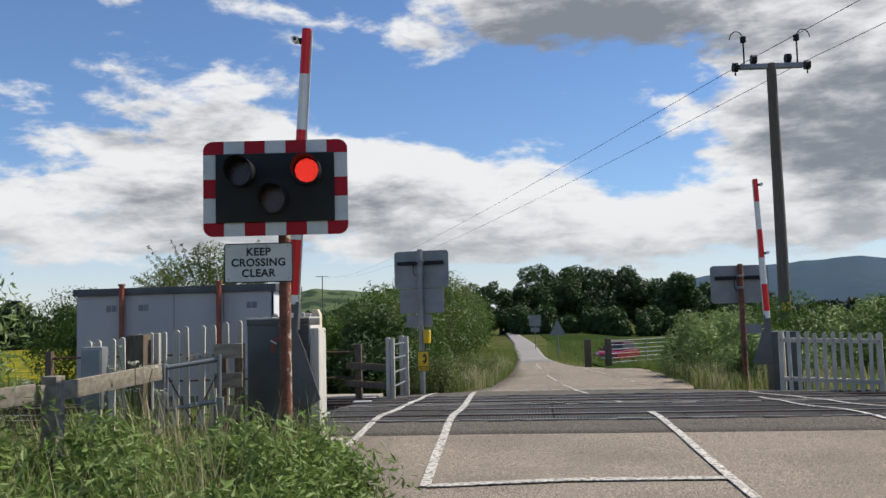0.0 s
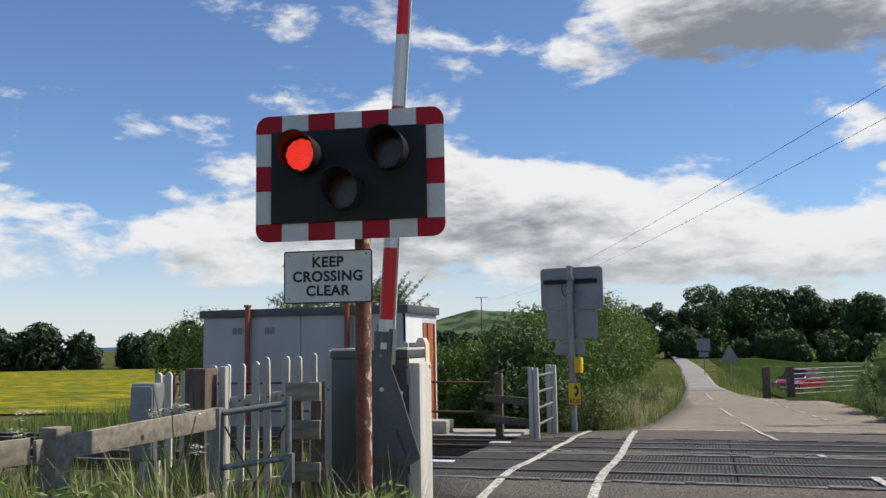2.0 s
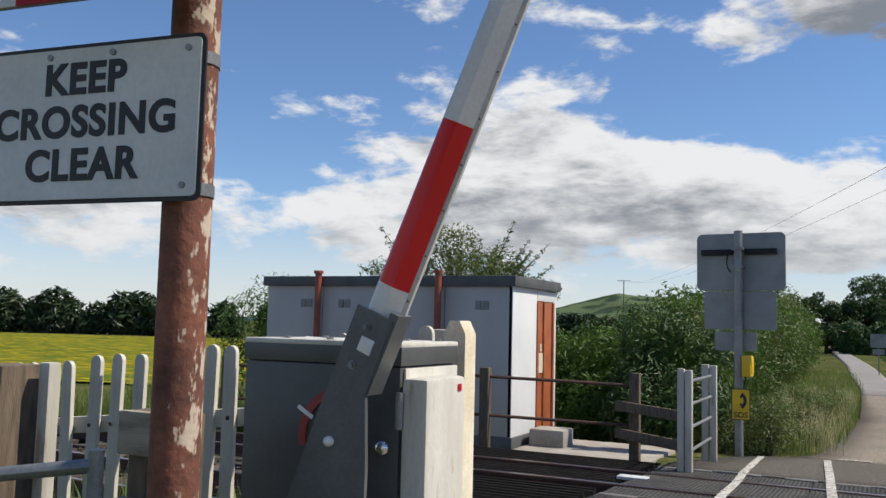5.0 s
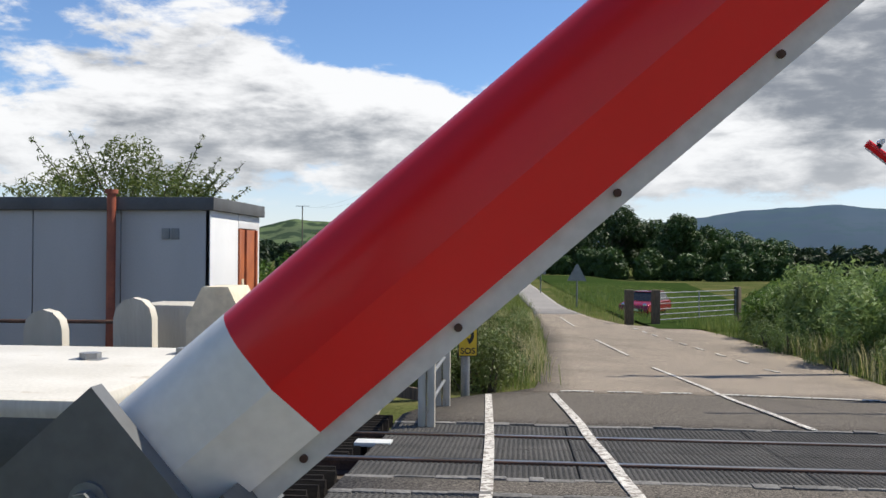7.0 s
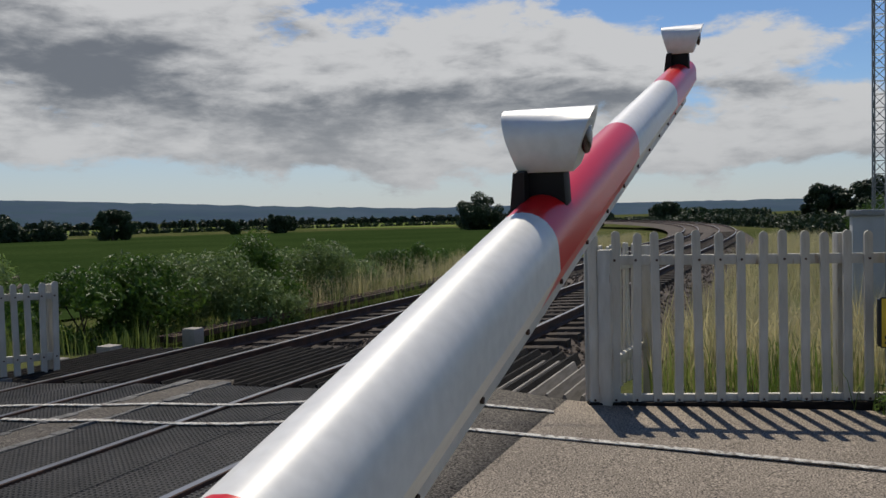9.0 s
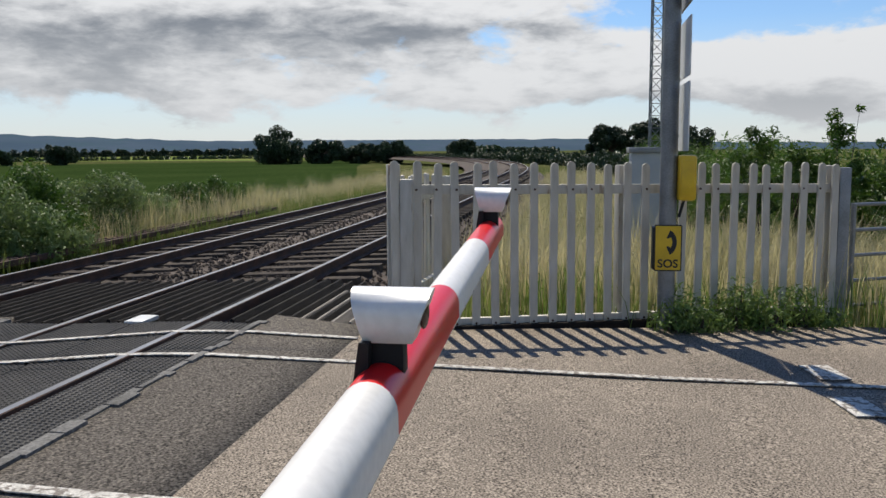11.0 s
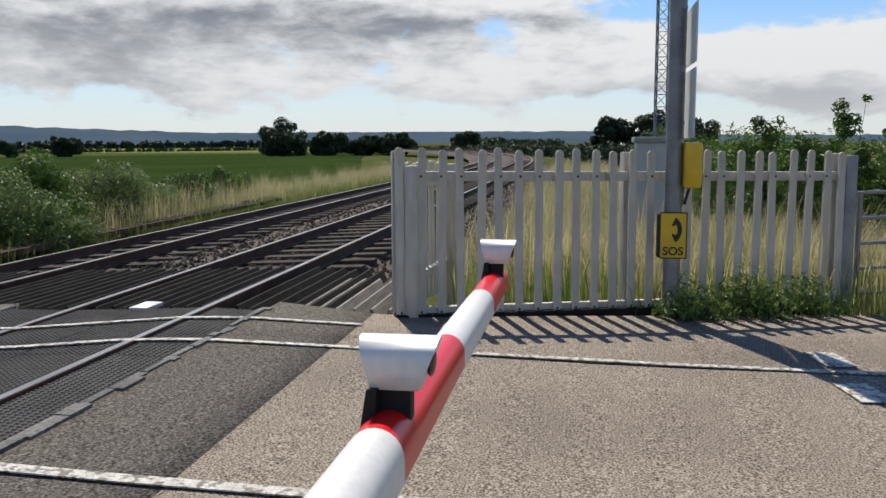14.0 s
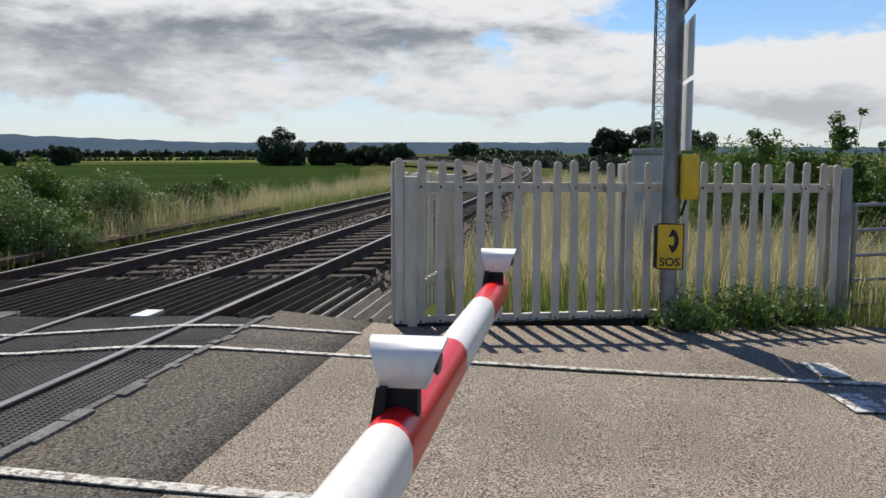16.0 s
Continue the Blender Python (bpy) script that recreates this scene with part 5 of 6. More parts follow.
def tree(name, x, y, h, r, n, size, material, label, seed, trunk=0.22, z=None, group="", low=0.25, airy=1.0):
    rng = np.random.default_rng(seed)
    z0 = float(ground_z(x, y)) if z is None else z
    host = thing(name, (x, y, z0), label, "tree", group)
    zc = h * (low + 1) / 2
    c, rr = lobes(rng, (0, 0, zc), r, r, h * (1 - low) / 2, 34, 0.16 * r, 0.36 * r)
    v, f = leaf_cloud(rng, c, rr * airy, n, size)
    raw("crown", v, f, material, host)
    bm = B()
    top = Vector((0.05 * r * rng.normal(), 0.05 * r * rng.normal(), h * 0.55))
    rod(bm, (0, 0, -0.2), top, trunk, 10, trunk * 0.45)
    for i in range(9):
        s = rng.uniform(0.3, 0.95)
        a = Vector((top.x * s, top.y * s, -0.2 + (top.z + 0.2) * s))
        rod(bm, a, Vector(c[rng.integers(len(c))]), trunk * 0.3, 6, trunk * 0.08)
    part("trunk", bm, BARK, host)
    return host


def blades(rng, P, Z, h, w, lean=0.35):
    """Bent grass blades, two faces each."""
    n = len(P)
    a = rng.uniform(0, 6.283, n)
    hh = h * rng.uniform(0.55, 1.25, n)
    dx, dy = np.cos(a), np.sin(a)
    l = lean * hh * rng.uniform(0.2, 1.2, n)
    base = np.stack([P[:, 0], P[:, 1], Z], -1)
    side = np.stack([-dy, dx, 0 * a], -1) * (w * rng.uniform(0.6, 1.3, n))[:, None] / 2
    mid = base + np.stack([dx * l * 0.35, dy * l * 0.35, hh * 0.6], -1)
    tip = base + np.stack([dx * l, dy * l, hh], -1)
    v = np.stack([base - side, base + side, mid + side * 0.8, mid - side * 0.8, tip], 1).reshape(-1, 3)
    o = 5 * np.arange(n)[:, None]
    f4 = o + np.array([[0, 1, 2, 3]])
    f3 = o + np.array([[3, 2, 4]])
    return v, f4.tolist() + f3.tolist()


def grass(name, regions, material, h, w, label, seed, lean=0.35):
    """regions: (x0, x1, y0, y1, count) rectangles or a sampler."""
    rng = np.random.default_rng(seed)
    PP = []
    for x0, x1, y0, y1, n in regions:
        PP.append(np.stack([rng.uniform(x0, x1, n), rng.uniform(y0, y1, n)], -1))
    P = np.concatenate(PP)
    left = np.interp(P[:, 1], LEFT_Y, LEFT_X)
    right = np.interp(P[:, 1], RIGHT_Y, RIGHT_X)
    clear = (P[:, 0] < left + 0.02 + 0.12 * rng.normal(size=len(P))) | (P[:, 0] > right - 0.02 + 0.1 * rng.normal(size=len(P)))
    tuft = np.array([0.5 + noise.noise((p[0] * 1.3, p[1] * 1.3, seed)) for p in P])
    clear &= rng.random(len(P)) < np.clip(tuft + 0.35, 0.25, 1)
    P, tuft = P[clear], tuft[clear]
    v, f = blades(rng, P, ground_z(P[:, 0], P[:, 1]), h * (0.6 + 0.8 * np.clip(tuft, 0, 1)), w, lean)
    ob = raw(name, v, f, material)
    return tagged(ob, label, "grass", kind="stuff")


def umbels(name, pts, seed, label):
    """Cow parsley: a stalk and a flat head of small white flowers."""
    rng = np.random.default_rng(seed)
    for x, y, h in pts:
        z = float(ground_z(x, y))
        host = thing(name, (x, y, z), label, "wild flower", "cow parsley")
        bm = B()
        for k in range(rng.integers(3, 6)):
            a = rng.uniform(0, 6.28)
            t = Vector((0.14 * math.cos(a), 0.14 * math.sin(a), h * rng.uniform(0.8, 1.05)))
            rod(bm, (0, 0, h * 0.45), t, 0.004, 5)
            m = 26
            q, f = leaf_cloud(rng, [(t.x, t.y, t.z)], [0.055], m, 0.014, 1.0)
            q[:, 2] = t.z + (q[:, 2] - t.z) * 0.3
            raw("flower_head", q, f, UMBEL, host)
        rod(bm, (0, 0, -0.05), (0, 0, h * 0.5), 0.006, 6)
        part("stalk", bm, GRASS, host)


VERGE = [(-4.6, -0.4, 0.6, 6.4, 26000), (-7.5, -2.2, 4.2, 8.6, 9000)]
grass("verge_grass", VERGE, GRASS, 0.42, 0.012, "long green grass and weeds on the verge", 11)
grass("verge_dry_grass", [(-3.6, -0.5, 1.5, 6.2, 4200)], STRAW, 0.62, 0.006, "dry seed-headed grass on the verge", 12, 0.5)
grass("roadside_grass", [(-3.2, -0.7, 16.3, 30, 7000), (-5, -0.7, 28, 60, 6000), (0.6, 9, 34.5, 70, 12000), (3.4, 9, 15.6, 33, 12000)], GRASS, 0.34, 0.011, "rough roadside grass beyond the crossing", 13)
grass("roadside_dry_grass", [(-2.4, -0.8, 17, 34, 4000), (3.5, 6.5, 15.8, 24, 2500)], STRAW, 0.45, 0.008, "pale dry grass along the roadside", 14, 0.5)
grass("lineside_grass", [(5.3, 16, -3, 7.6, 30000), (6.6, 40, 15.2, 18, 13000)], GRASS, 0.36, 0.011, "green grass behind the picket fence and beside the line", 15)
grass("lineside_dry_grass", [(6.0, 14, 0.5, 7.7, 26000), (13, 60, 15.5, 17.5, 17000), (14, 60, 4.5, 8.3, 12000)], STRAW, 0.66, 0.009, "tall pale dry grass beside the line", 16, 0.5)
grass("meadow_grass", [(-14, -5.2, 15.3, 22, 12000), (-13, -3.9, 7.2, 9.0, 6000)], GRASS, 0.5, 0.015, "long grass beside the track and hut", 17)

# weeds on the near verge
WEED = leaf_mat("weed_leaf", (0.125, 0.20, 0.04), (0.19, 0.26, 0.075))
rng0 = np.random.default_rng(3)
for k in range(80):
    x, y = rng0.uniform(-4.6, -0.85), rng0.uniform(2.2, 5.9)
    h = rng0.uniform(0.45, 0.8) * (0.8 if x > -1.3 else 1.0)
    bush("nettle_clump", x, y, 0.30, 0.30, h, 520, 0.034, WEED, "clump of green nettles and weeds on the verge", 100 + k, category="weeds", group="weeds on the verge", clumps=9)
for k in range(46):
    y = rng0.uniform(3.0, 5.75)
    x = -0.42 - 0.42 * max(0, y - 4.0) - 1.3 * rng0.random() ** 1.4
    bush("nettle_clump", x, y, 0.24, 0.24, rng0.uniform(0.28, 0.55), 420, 0.030, WEED, "clump of green nettles and weeds on the verge", 200 + k, category="weeds", group="weeds on the verge", clumps=8)
for k in range(20):
    s = 0.58 + 0.45 * rng0.random()
    bush("fence_weeds", 4.81 + 1.23 * s - 0.13 - 0.18 * rng0.random(), 7.88 - 3.28 * s, 0.16, 0.16, rng0.uniform(0.14, 0.42), 260, 0.024, WEED, "leafy weeds at the foot of the picket fence", 260 + k, category="weeds", group="weeds along the fence", clumps=6)
umbels("cow_parsley", [(-2.6, 5.9, 1.05), (-2.75, 6.05, 0.95), (-3.1, 5.0, 0.9), (-3.4, 4.6, 0.95), (-3.75, 5.2, 1.1), (-2.4, 5.6, 0.8), (-3.6, 5.9, 1.0)], 5, "white-flowered cow parsley in the verge")

bush("hawthorn_bush", -2.92, 3.75, 0.34, 0.38, 1.85, 8000, 0.026, LEAF_PALE, "tall straggling bush at the verge", 21)
bush("hedge_bush", -3.9, 18.1, 1.5, 1.1, 1.75, 24000, 0.046, LEAF, "dense bramble hedge bush behind the rail fence", 22)
bush("hedge_bush", -3.0, 17.2, 0.9, 0.8, 1.7, 12000, 0.05, LEAF_DARK, "dense bramble hedge bush behind the rail fence", 23)
bush("hedge_bush", -5.7, 19.0, 1.6, 1.2, 1.75, 14000, 0.04, LEAF, "dense bramble hedge bush behind the hut", 24)
bush("hedge_bush", -9.0, 16.4, 0.8, 0.9, 2.6, 11000, 0.042, LEAF, "young leafy bush at the end of the hut", 25)


def hawthorn(x, y, h, r, seed):
    """A spreading hawthorn whose long leafy shoots stand out of the crown."""
    rng = np.random.default_rng(seed)
    host = tree("hawthorn_tree", x, y, h, r, 15000, 0.042, LEAF_OLIVE, "spreading hawthorn showing above the hut roof", seed, 0.09, low=0.35, airy=0.8)
    bm, C, Q = B(), [], []
    for k in range(26):
        a, up = rng.uniform(0, 6.283), rng.uniform(0.25, 1.1)
        d = Vector((math.cos(a) * math.cos(up), math.sin(a) * math.cos(up), math.sin(up)))
        p = Vector((0, 0, h * 0.62)) + Vector((d.x * r * 0.8, d.y * r * 0.8, d.z * h * 0.26))
        q = p + d * rng.uniform(0.5, 1.0) + Vector((0, 0, 0.12))
        rod(bm, p, q, 0.012, 5, 0.004)
        for f in np.linspace(0.05, 1.0, 7):
            C.append(tuple(p.lerp(q, float(f))))
            Q.append(0.10 - 0.055 * f)
    tagged(part("shoots", bm, BARK, host), kind="stuff")
    v, f = leaf_cloud(rng, C, Q, 5200, 0.034)
    raw("shoot_leaves", v, f, LEAF_OLIVE, host)


LEAF_OLIVE = leaf_mat("hawthorn_leaf", (0.075, 0.11, 0.022), (0.13, 0.155, 0.045), 0.3)
hawthorn(-7.3, 19.6, 3.45, 1.75, 26)
for k, (y, h) in enumerate(((20, 1.6), (23, 2.0), (26, 2.6), (30, 3.0), (35, 3.2), (41, 3.3), (48, 3.4), (57, 3.6), (68, 4.0))):
    bush("hedge_bush", -3.05 - 0.032 * y, y, 1.15, 1.5 + 0.04 * y, h + 0.3 + 0.5 * math.sin(2.3 * k), 17000, 0.04 + 0.0011 * y, LEAF if k % 3 else LEAF_OLIVE, "tall green hedge along the lane", 30 + k, group="hedge along the lane")
for k, (x, y, h) in enumerate(((4.9, 21.5, 1.75), (5.9, 19.8, 1.75), (7.2, 20.6, 1.9), (8.6, 21.5, 1.9), (5.0, 24.5, 1.8), (6.4, 23.3, 1.8), (4.9, 18.2, 1.0), (5.4, 28.0, 1.6), (9.8, 20.0, 1.7))):
    bush("roadside_bush", x, y, 1.1, 1.0, h, 6500, 0.062, LEAF_PALE if k % 2 == 0 else LEAF, "leafy elder and bramble bush by the far road", 50 + k, group="bushes by the far road")
for k, (x, y, h) in enumerate(((10.0, 16.5, 1.3), (11.8, 16.6, 1.45), (13.6, 16.5, 1.5), (15.6, 16.6, 1.35), (8.8, 16.4, 1.1), (18, 16.9, 1.2), (21, 17.2, 1.1), (12.4, 16.0, 1.0), (24, 17.3, 1.0))):
    bush("lineside_bush", x, y, 1.2, 0.8, h, 6500, 0.056, LEAF_PALE if k % 2 else LEAF, "low bramble bush beside the line", 60 + k, group="bushes beside the line")
for k, (x, y, h) in enumerate(((11.5, 1.5, 1.75), (14.5, 2.3, 1.9), (13, -1.0, 1.9), (18, 3.0, 2.0), (23, 3.6, 2.0), (10, -2.5, 1.8), (30, 3.5, 2.2))):
    bush("lineside_hedge", x, y, 1.8, 1.2, h, 13000, 0.056, LEAF, "thick green hedge behind the picket fence", 70 + k, group="hedge behind the fence")
for k, (x, y, h) in enumerate(((12.5, 3.9, 2.35), (12.3, 2.75, 2.6), (12.6, 3.3, 2.1), (11.6, 2.2, 2.3))):
    tree("hedge_sapling", x, y, h, 0.38, 1500, 0.05, LEAF, "slim sapling rising from the hedge", 80 + k, 0.03, low=0.3)

for k in range(34):
    y = 16.4 + 16 * rng0.random() ** 1.5
    x = float(np.interp(y, LEFT_Y, LEFT_X)) - 0.35 - 1.1 * rng0.random()
    bush("verge_weeds", x, y, 0.30, 0.36, rng0.uniform(0.35, 0.8), 900, 0.028, LEAF_OLIVE if k % 3 else LEAF_PALE, "clump of leafy weeds and grass on the far verge", 400 + k, category="weeds", group="weeds on the far verge", clumps=10)
for k in range(20):
    y = 16.2 + 12 * rng0.random()
    x = 3.85 + 1.2 * rng0.random()
    bush("verge_weeds", x, y, 0.34, 0.36, rng0.uniform(0.4, 0.8), 800, 0.030, LEAF_PALE if k % 2 else WEED, "clump of leafy weeds by the far road", 450 + k, category="weeds", group="weeds on the far verge", clumps=9)

# woods and single trees further off
FAR_TREES = [(-6, 132, 7.2, 4.2), (-1, 136, 9.2, 4.6), (3, 129, 8.3, 4.4), (6.8, 134, 8.9, 4.8), (10.8, 125, 8.8, 4.8), (14.5, 129, 7.4, 4.6), (18.3, 121, 6.9, 4.4), (22, 125, 6.4, 4.2), (25.5, 121, 5.0, 3.8), (-13, 140, 6.5, 4.5), (33, 135, 5.2, 4.6),
             (178, 69, 6.4, 5.6), (181, 60, 4.3, 4.0), (183, 53, 3.6, 3.6), (185, 46, 3.8, 3.4), (168, 114, 4.0, 2.6), (160, 121, 2.6, 1.8), (228, 36, 4.6, 3.6), (93.7, -0.7, 4.9, 2.6), (93.8, 2.8, 4.1, 2.4), (104, -6, 4.0, 3.4), (120, 118, 4.6, 3.4), (205, 135, 3.6, 2.8)]
for k, (x, y, h, r) in enumerate(FAR_TREES):
    d = math.hypot(x, y)
    tree("field_tree", x, y, h + 0.6, r, 9000, 0.0017 * d + 0.08, LEAF_DARK if k < 11 else LEAF_FAR, "dark green round-headed field tree in the distance", 200 + k, 0.3, group="distant field trees", low=0.02)


def far_hedge(name, pts, h, n, size, label, seed, material=None, wide=2.5):
    rng = np.random.default_rng(seed)
    n, size = int(n * 1.6), size * 1.35
    C, R = [], []
    for (xa, ya), (xb, yb) in zip(pts[:-1], pts[1:]):
        m = int(math.hypot(xb - xa, yb - ya) / (h * 0.38)) + 2
        for k in range(m):
            t = k / (m - 1)
            x, y = xa + (xb - xa) * t + rng.normal() * wide * 0.3, ya + (yb - ya) * t + rng.normal() * wide * 0.3
            hh = h * rng.uniform(0.55, 1.15)
            z = float(ground_z(x, y))
            C += [(x, y, z + hh * 0.3), (x, y, z + hh * 0.65)]
            R += [hh * 0.42, hh * 0.36]
    v, f = leaf_cloud(rng, C, R, n, size)
    ob = raw(name, v, f, material or LEAF_FAR)
    tagged(ob, label, "hedge", kind="stuff")


far_hedge("far_hedgerow", [(-130, 62), (-80, 82), (-40, 100), (-18, 120)], 5.0, 26000, 0.40, "tall hedgerow of trees beyond the meadow", 301)
far_hedge("far_hedgerow", [(-1.5, 118), (8, 113), (20, 110), (30, 114)], 3.6, 16000, 0.26, "bushy undergrowth below the lane-end trees", 309, LEAF_DARK)
far_hedge("far_hedgerow", [(36, 150), (75, 135), (120, 130)], 3.6, 14000, 0.36, "hedgerow across the fields", 302)
far_hedge("far_hedgerow", [(110, 190), (240, 165), (330, 110), (400, 60)], 1.4, 9000, 0.4, "low clipped hedge between fields", 303)
far_hedge("far_hedgerow", [(180, 420), (330, 330), (480, 230), (600, 120)], 4.0, 14000, 0.9, "line of far hedges and trees", 304)
far_hedge("far_hedgerow", [(40, 420), (150, 360), (260, 300)], 7.0, 14000, 1.0, "far wood edge below the hills", 305)
far_hedge("far_hedgerow", [(300, 34), (420, 60), (600, 20)], 4.0, 9000, 0.9, "far scrub along the railway", 306)
far_hedge("far_hedgerow", [(60, 2), (110, 6), (170, 22), (230, 44)], 1.9, 12000, 0.22, "scrub along the curve of the railway", 307)
far_hedge("far_hedgerow", [(-130, 300), (-60, 260), (0, 240)], 6.0, 9000, 0.9, "far wood edge", 308)


# ---------------------------------------------------------------- fields, hills, distance
def field(name, pts, material, label, lift=0.05):
    V = [(x, y, float(ground_z(x, y)) + lift) for x, y in pts]
    bm = B()
    bm.faces.new([bm.verts.new(v) for v in V])
    bmesh.ops.triangulate(bm, faces=bm.faces)
    for _ in range(3):
        bmesh.ops.subdivide_edges(bm, edges=bm.edges, cuts=1, use_grid_fill=True)
    for v in bm.verts:
        v.co.z = float(ground_z(v.co.x, v.co.y)) + lift
    ob = part(name, bm, material)
    tagged(ob, label, "field", kind="structure")


field("crop_field", [(9, 21), (40, 19.5), (75, 26), (150, 45), (230, 62), (200, 110), (110, 150), (40, 150), (12, 60)], CROP, "flat field of even dark green crop")
field("pasture", [(240, 60), (330, 50), (480, 220), (330, 320), (130, 400), (60, 300), (115, 195), (235, 168)], CROP_PALE, "pale sunlit pasture beyond the crop", 0.07)
field("buttercup_meadow", [(-11, 24), (-8, 40), (-16, 105), (-40, 92), (-80, 74), (-130, 55), (-130, 17.5), (-40, 17.5)], BUTTERCUP, "meadow full of yellow buttercups", 0.06)
field("hill_pasture", [(2.6, 31), (8, 31), (16, 100), (0, 110), (1.5, 60)], CROP, "rough green field beside the lane", 0.06)


def ridge(name, radius, table, material, label, a0, a1, depth=500):
    A = np.arange(a0, a1 + 0.01, 0.35)
    V, F = [], []
    for a in A:
        e = np.interp(a, [t[0] for t in table], [t[1] for t in table])
        hgt = radius * math.tan(radians(max(e, 0.0))) + radius * 0.0012 * noise.noise((a * 0.9, radius, 0)) + radius * 0.0006 * noise.noise((a * 4.1, radius, 0))
        s, c = math.sin(radians(a)), math.cos(radians(a))
        for f, g in ((1.0, -0.02), (1.05, 0.45), (1.12, 0.8), (1.2, 1.0 * 1.2), (1.35, 0.9)):
            V.append((radius * f * s, radius * f * c, hgt * g - 4))
    n = 5
    F = [(i * n + k, (i + 1) * n + k, (i + 1) * n + k + 1, i * n + k + 1) for i in range(len(A) - 1) for k in range(n - 1)]
    ob = raw(name, V, F, material, smooth=True)
    tagged(ob, label, "hill", kind="structure")


ridge("far_hills", 2600, ((-40, 0.3), (0, 0.6), (4, 1.2), (8, 2.1), (14, 3.0), (19, 3.3), (24, 2.7), (32, 2.1), (40, 1.7), (50, 1.35), (57, 1.05), (66, 0.75), (80, 0.8), (92, 0.8), (100, 0.5), (130, 0.4)), HILL, "wooded hills on the horizon, coloured blue for haze", -45, 130)
ridge("green_hill", 1200, ((-24, 0.2), (-20, 1.2), (-15, 2.5), (-10, 2.1), (-5, 1.1), (0, 0.2)), HILL_NEAR, "green and brown hill behind the hut", -26, 2)


# ---------------------------------------------------------------- poles, wires, mast, signs, car
def line_pole(x, y, z0, zt, label, yaw, w=1.5, full=True):
    host = thing("electricity_pole", pose(x, y, z0, 0, 0, yaw), label, "pole", "electricity poles")
    h = zt - z0
    bm = B()
    rod(bm, (0, 0, -0.5), (0, 0, h), 0.15, 16, 0.11)
    part("shaft", bm, mat("pole_timber", (0.15, 0.125, 0.10), (0.10, 0.085, 0.07), 6, 0.85, bump=0.3, stretch=(6, 6, 0.7)), host, "dark weathered timber shaft")
    bm = B()
    box(bm, -w / 2, w / 2, -0.06, 0.06, h - 0.12, h, 0.01)
    arm = part("crossarm", bm, GREYSTEEL, host)
    if full:
        for s in (-1, 1):
            for xx, zz in ((s * (w / 2 + 0.1), h - 0.06), (s * w * 0.27, h + 0.12)):
                bm = B()
                rod(bm, (xx - 0.06, 0, zz), (xx + 0.06, 0, zz), 0.11, 14)
                rod(bm, (xx, 0, zz - 0.2), (xx, 0, zz), 0.02, 8)
                part("insulator", bm, BLACK, arm, "round dark insulator")
            bm = B()
            rod(bm, (s * w * 0.42, 0, h), (s * w * 0.42, 0, h + 0.62), 0.02, 8)
            rod(bm, (s * w * 0.42, 0, h + 0.55), (s * w * 0.42, 0, h + 0.68), 0.07, 10)
            for k in range(7):
                a, b = radians(180 * k / 7), radians(180 * (k + 1) / 7)
                rod(bm, (s * (w * 0.42 + 0.16 - 0.16 * math.cos(a)), 0, h + 0.62 + 0.2 * math.sin(a)), (s * (w * 0.42 + 0.16 - 0.16 * math.cos(b)), 0, h + 0.62 + 0.2 * math.sin(b)), 0.012, 6)
            part("pin_insulator", bm, BLACK, arm, "upright insulator with a looped lead")
    return host


EP = (6.08, 20.8)
line_pole(EP[0], EP[1], -0.3, 7.27, "tall timber electricity pole with crossarm and insulators", 4)
line_pole(-51, 200, -0.6, 12.5, "distant timber electricity pole", 4, 3.0, False)
bm = B()
box(bm, -0.10, 0.10, -0.135, -0.12, 1.35, 1.55)
tagged(part("pole_sign", bm, YELLOW), "small yellow warning plate on the pole", "sign").location = (EP[0], EP[1], 0)
for s in (-1, 1):
    cu = bpy.data.curves.new("wire", "CURVE")
    cu.dimensions, cu.bevel_depth = "3D", 0.007
    sp = cu.splines.new("POLY")
    a, b, c = Vector((-51 + s * 1.3, 200, 12.4)), Vector((EP[0] + s * 0.75, EP[1], 7.27)), Vector((EP[0] + s * 0.75 + 24, EP[1] - 75, 9.0))
    pts = []
    for p, q, sag in ((a, b, 2.0), (b, c, 0.6)):
        for k in range(25):
            t = k / 24
            v = p.lerp(q, t)
            v.z -= sag * 4 * t * (1 - t)
            pts.append(v)
    sp.points.add(len(pts) - 1)
    for i, v in enumerate(pts):
        sp.points[i].co = (*v, 1)
    w = new("overhead_wire", cu)
    cu.materials.append(BLACK)
    tagged(w, "thin dark overhead electricity wire", "wire", "overhead wires")


def mast():
    host = thing("lattice_mast", (28.3, 4.1, -0.6), "slender grey lattice radio mast behind the hedge", "mast")
    h, w = 16.0, 0.24
    cs = [(w * math.cos(a), w * math.sin(a)) for a in (0.3, 2.39, 4.49)]
    for x, y in cs:
        bm = B()
        rod(bm, (x, y, 0), (x * 0.85, y * 0.85, h), 0.025, 6)
        part("leg", bm, GREYSTEEL, host)
    bm = B()
    for k in range(40):
        z0, z1 = h * k / 40, h * (k + 1) / 40
        for i in range(3):
            (xa, ya), (xb, yb) = cs[i], cs[(i + 1) % 3]
            rod(bm, (xa, ya, z0), (xb, yb, z1), 0.012, 4)
            rod(bm, (xa, ya, z1), (xb, yb, z1), 0.010, 4)
    part("lattice", bm, GREYSTEEL, host)


mast()
host = thing("relay_cabinet", (12.15, 5.54, -0.26), "pale grey lineside equipment cabinet", "cabinet")
bm = B()
box(bm, -0.3, 0.3, -0.28, 0.28, 0.1, 1.72, 0.015)
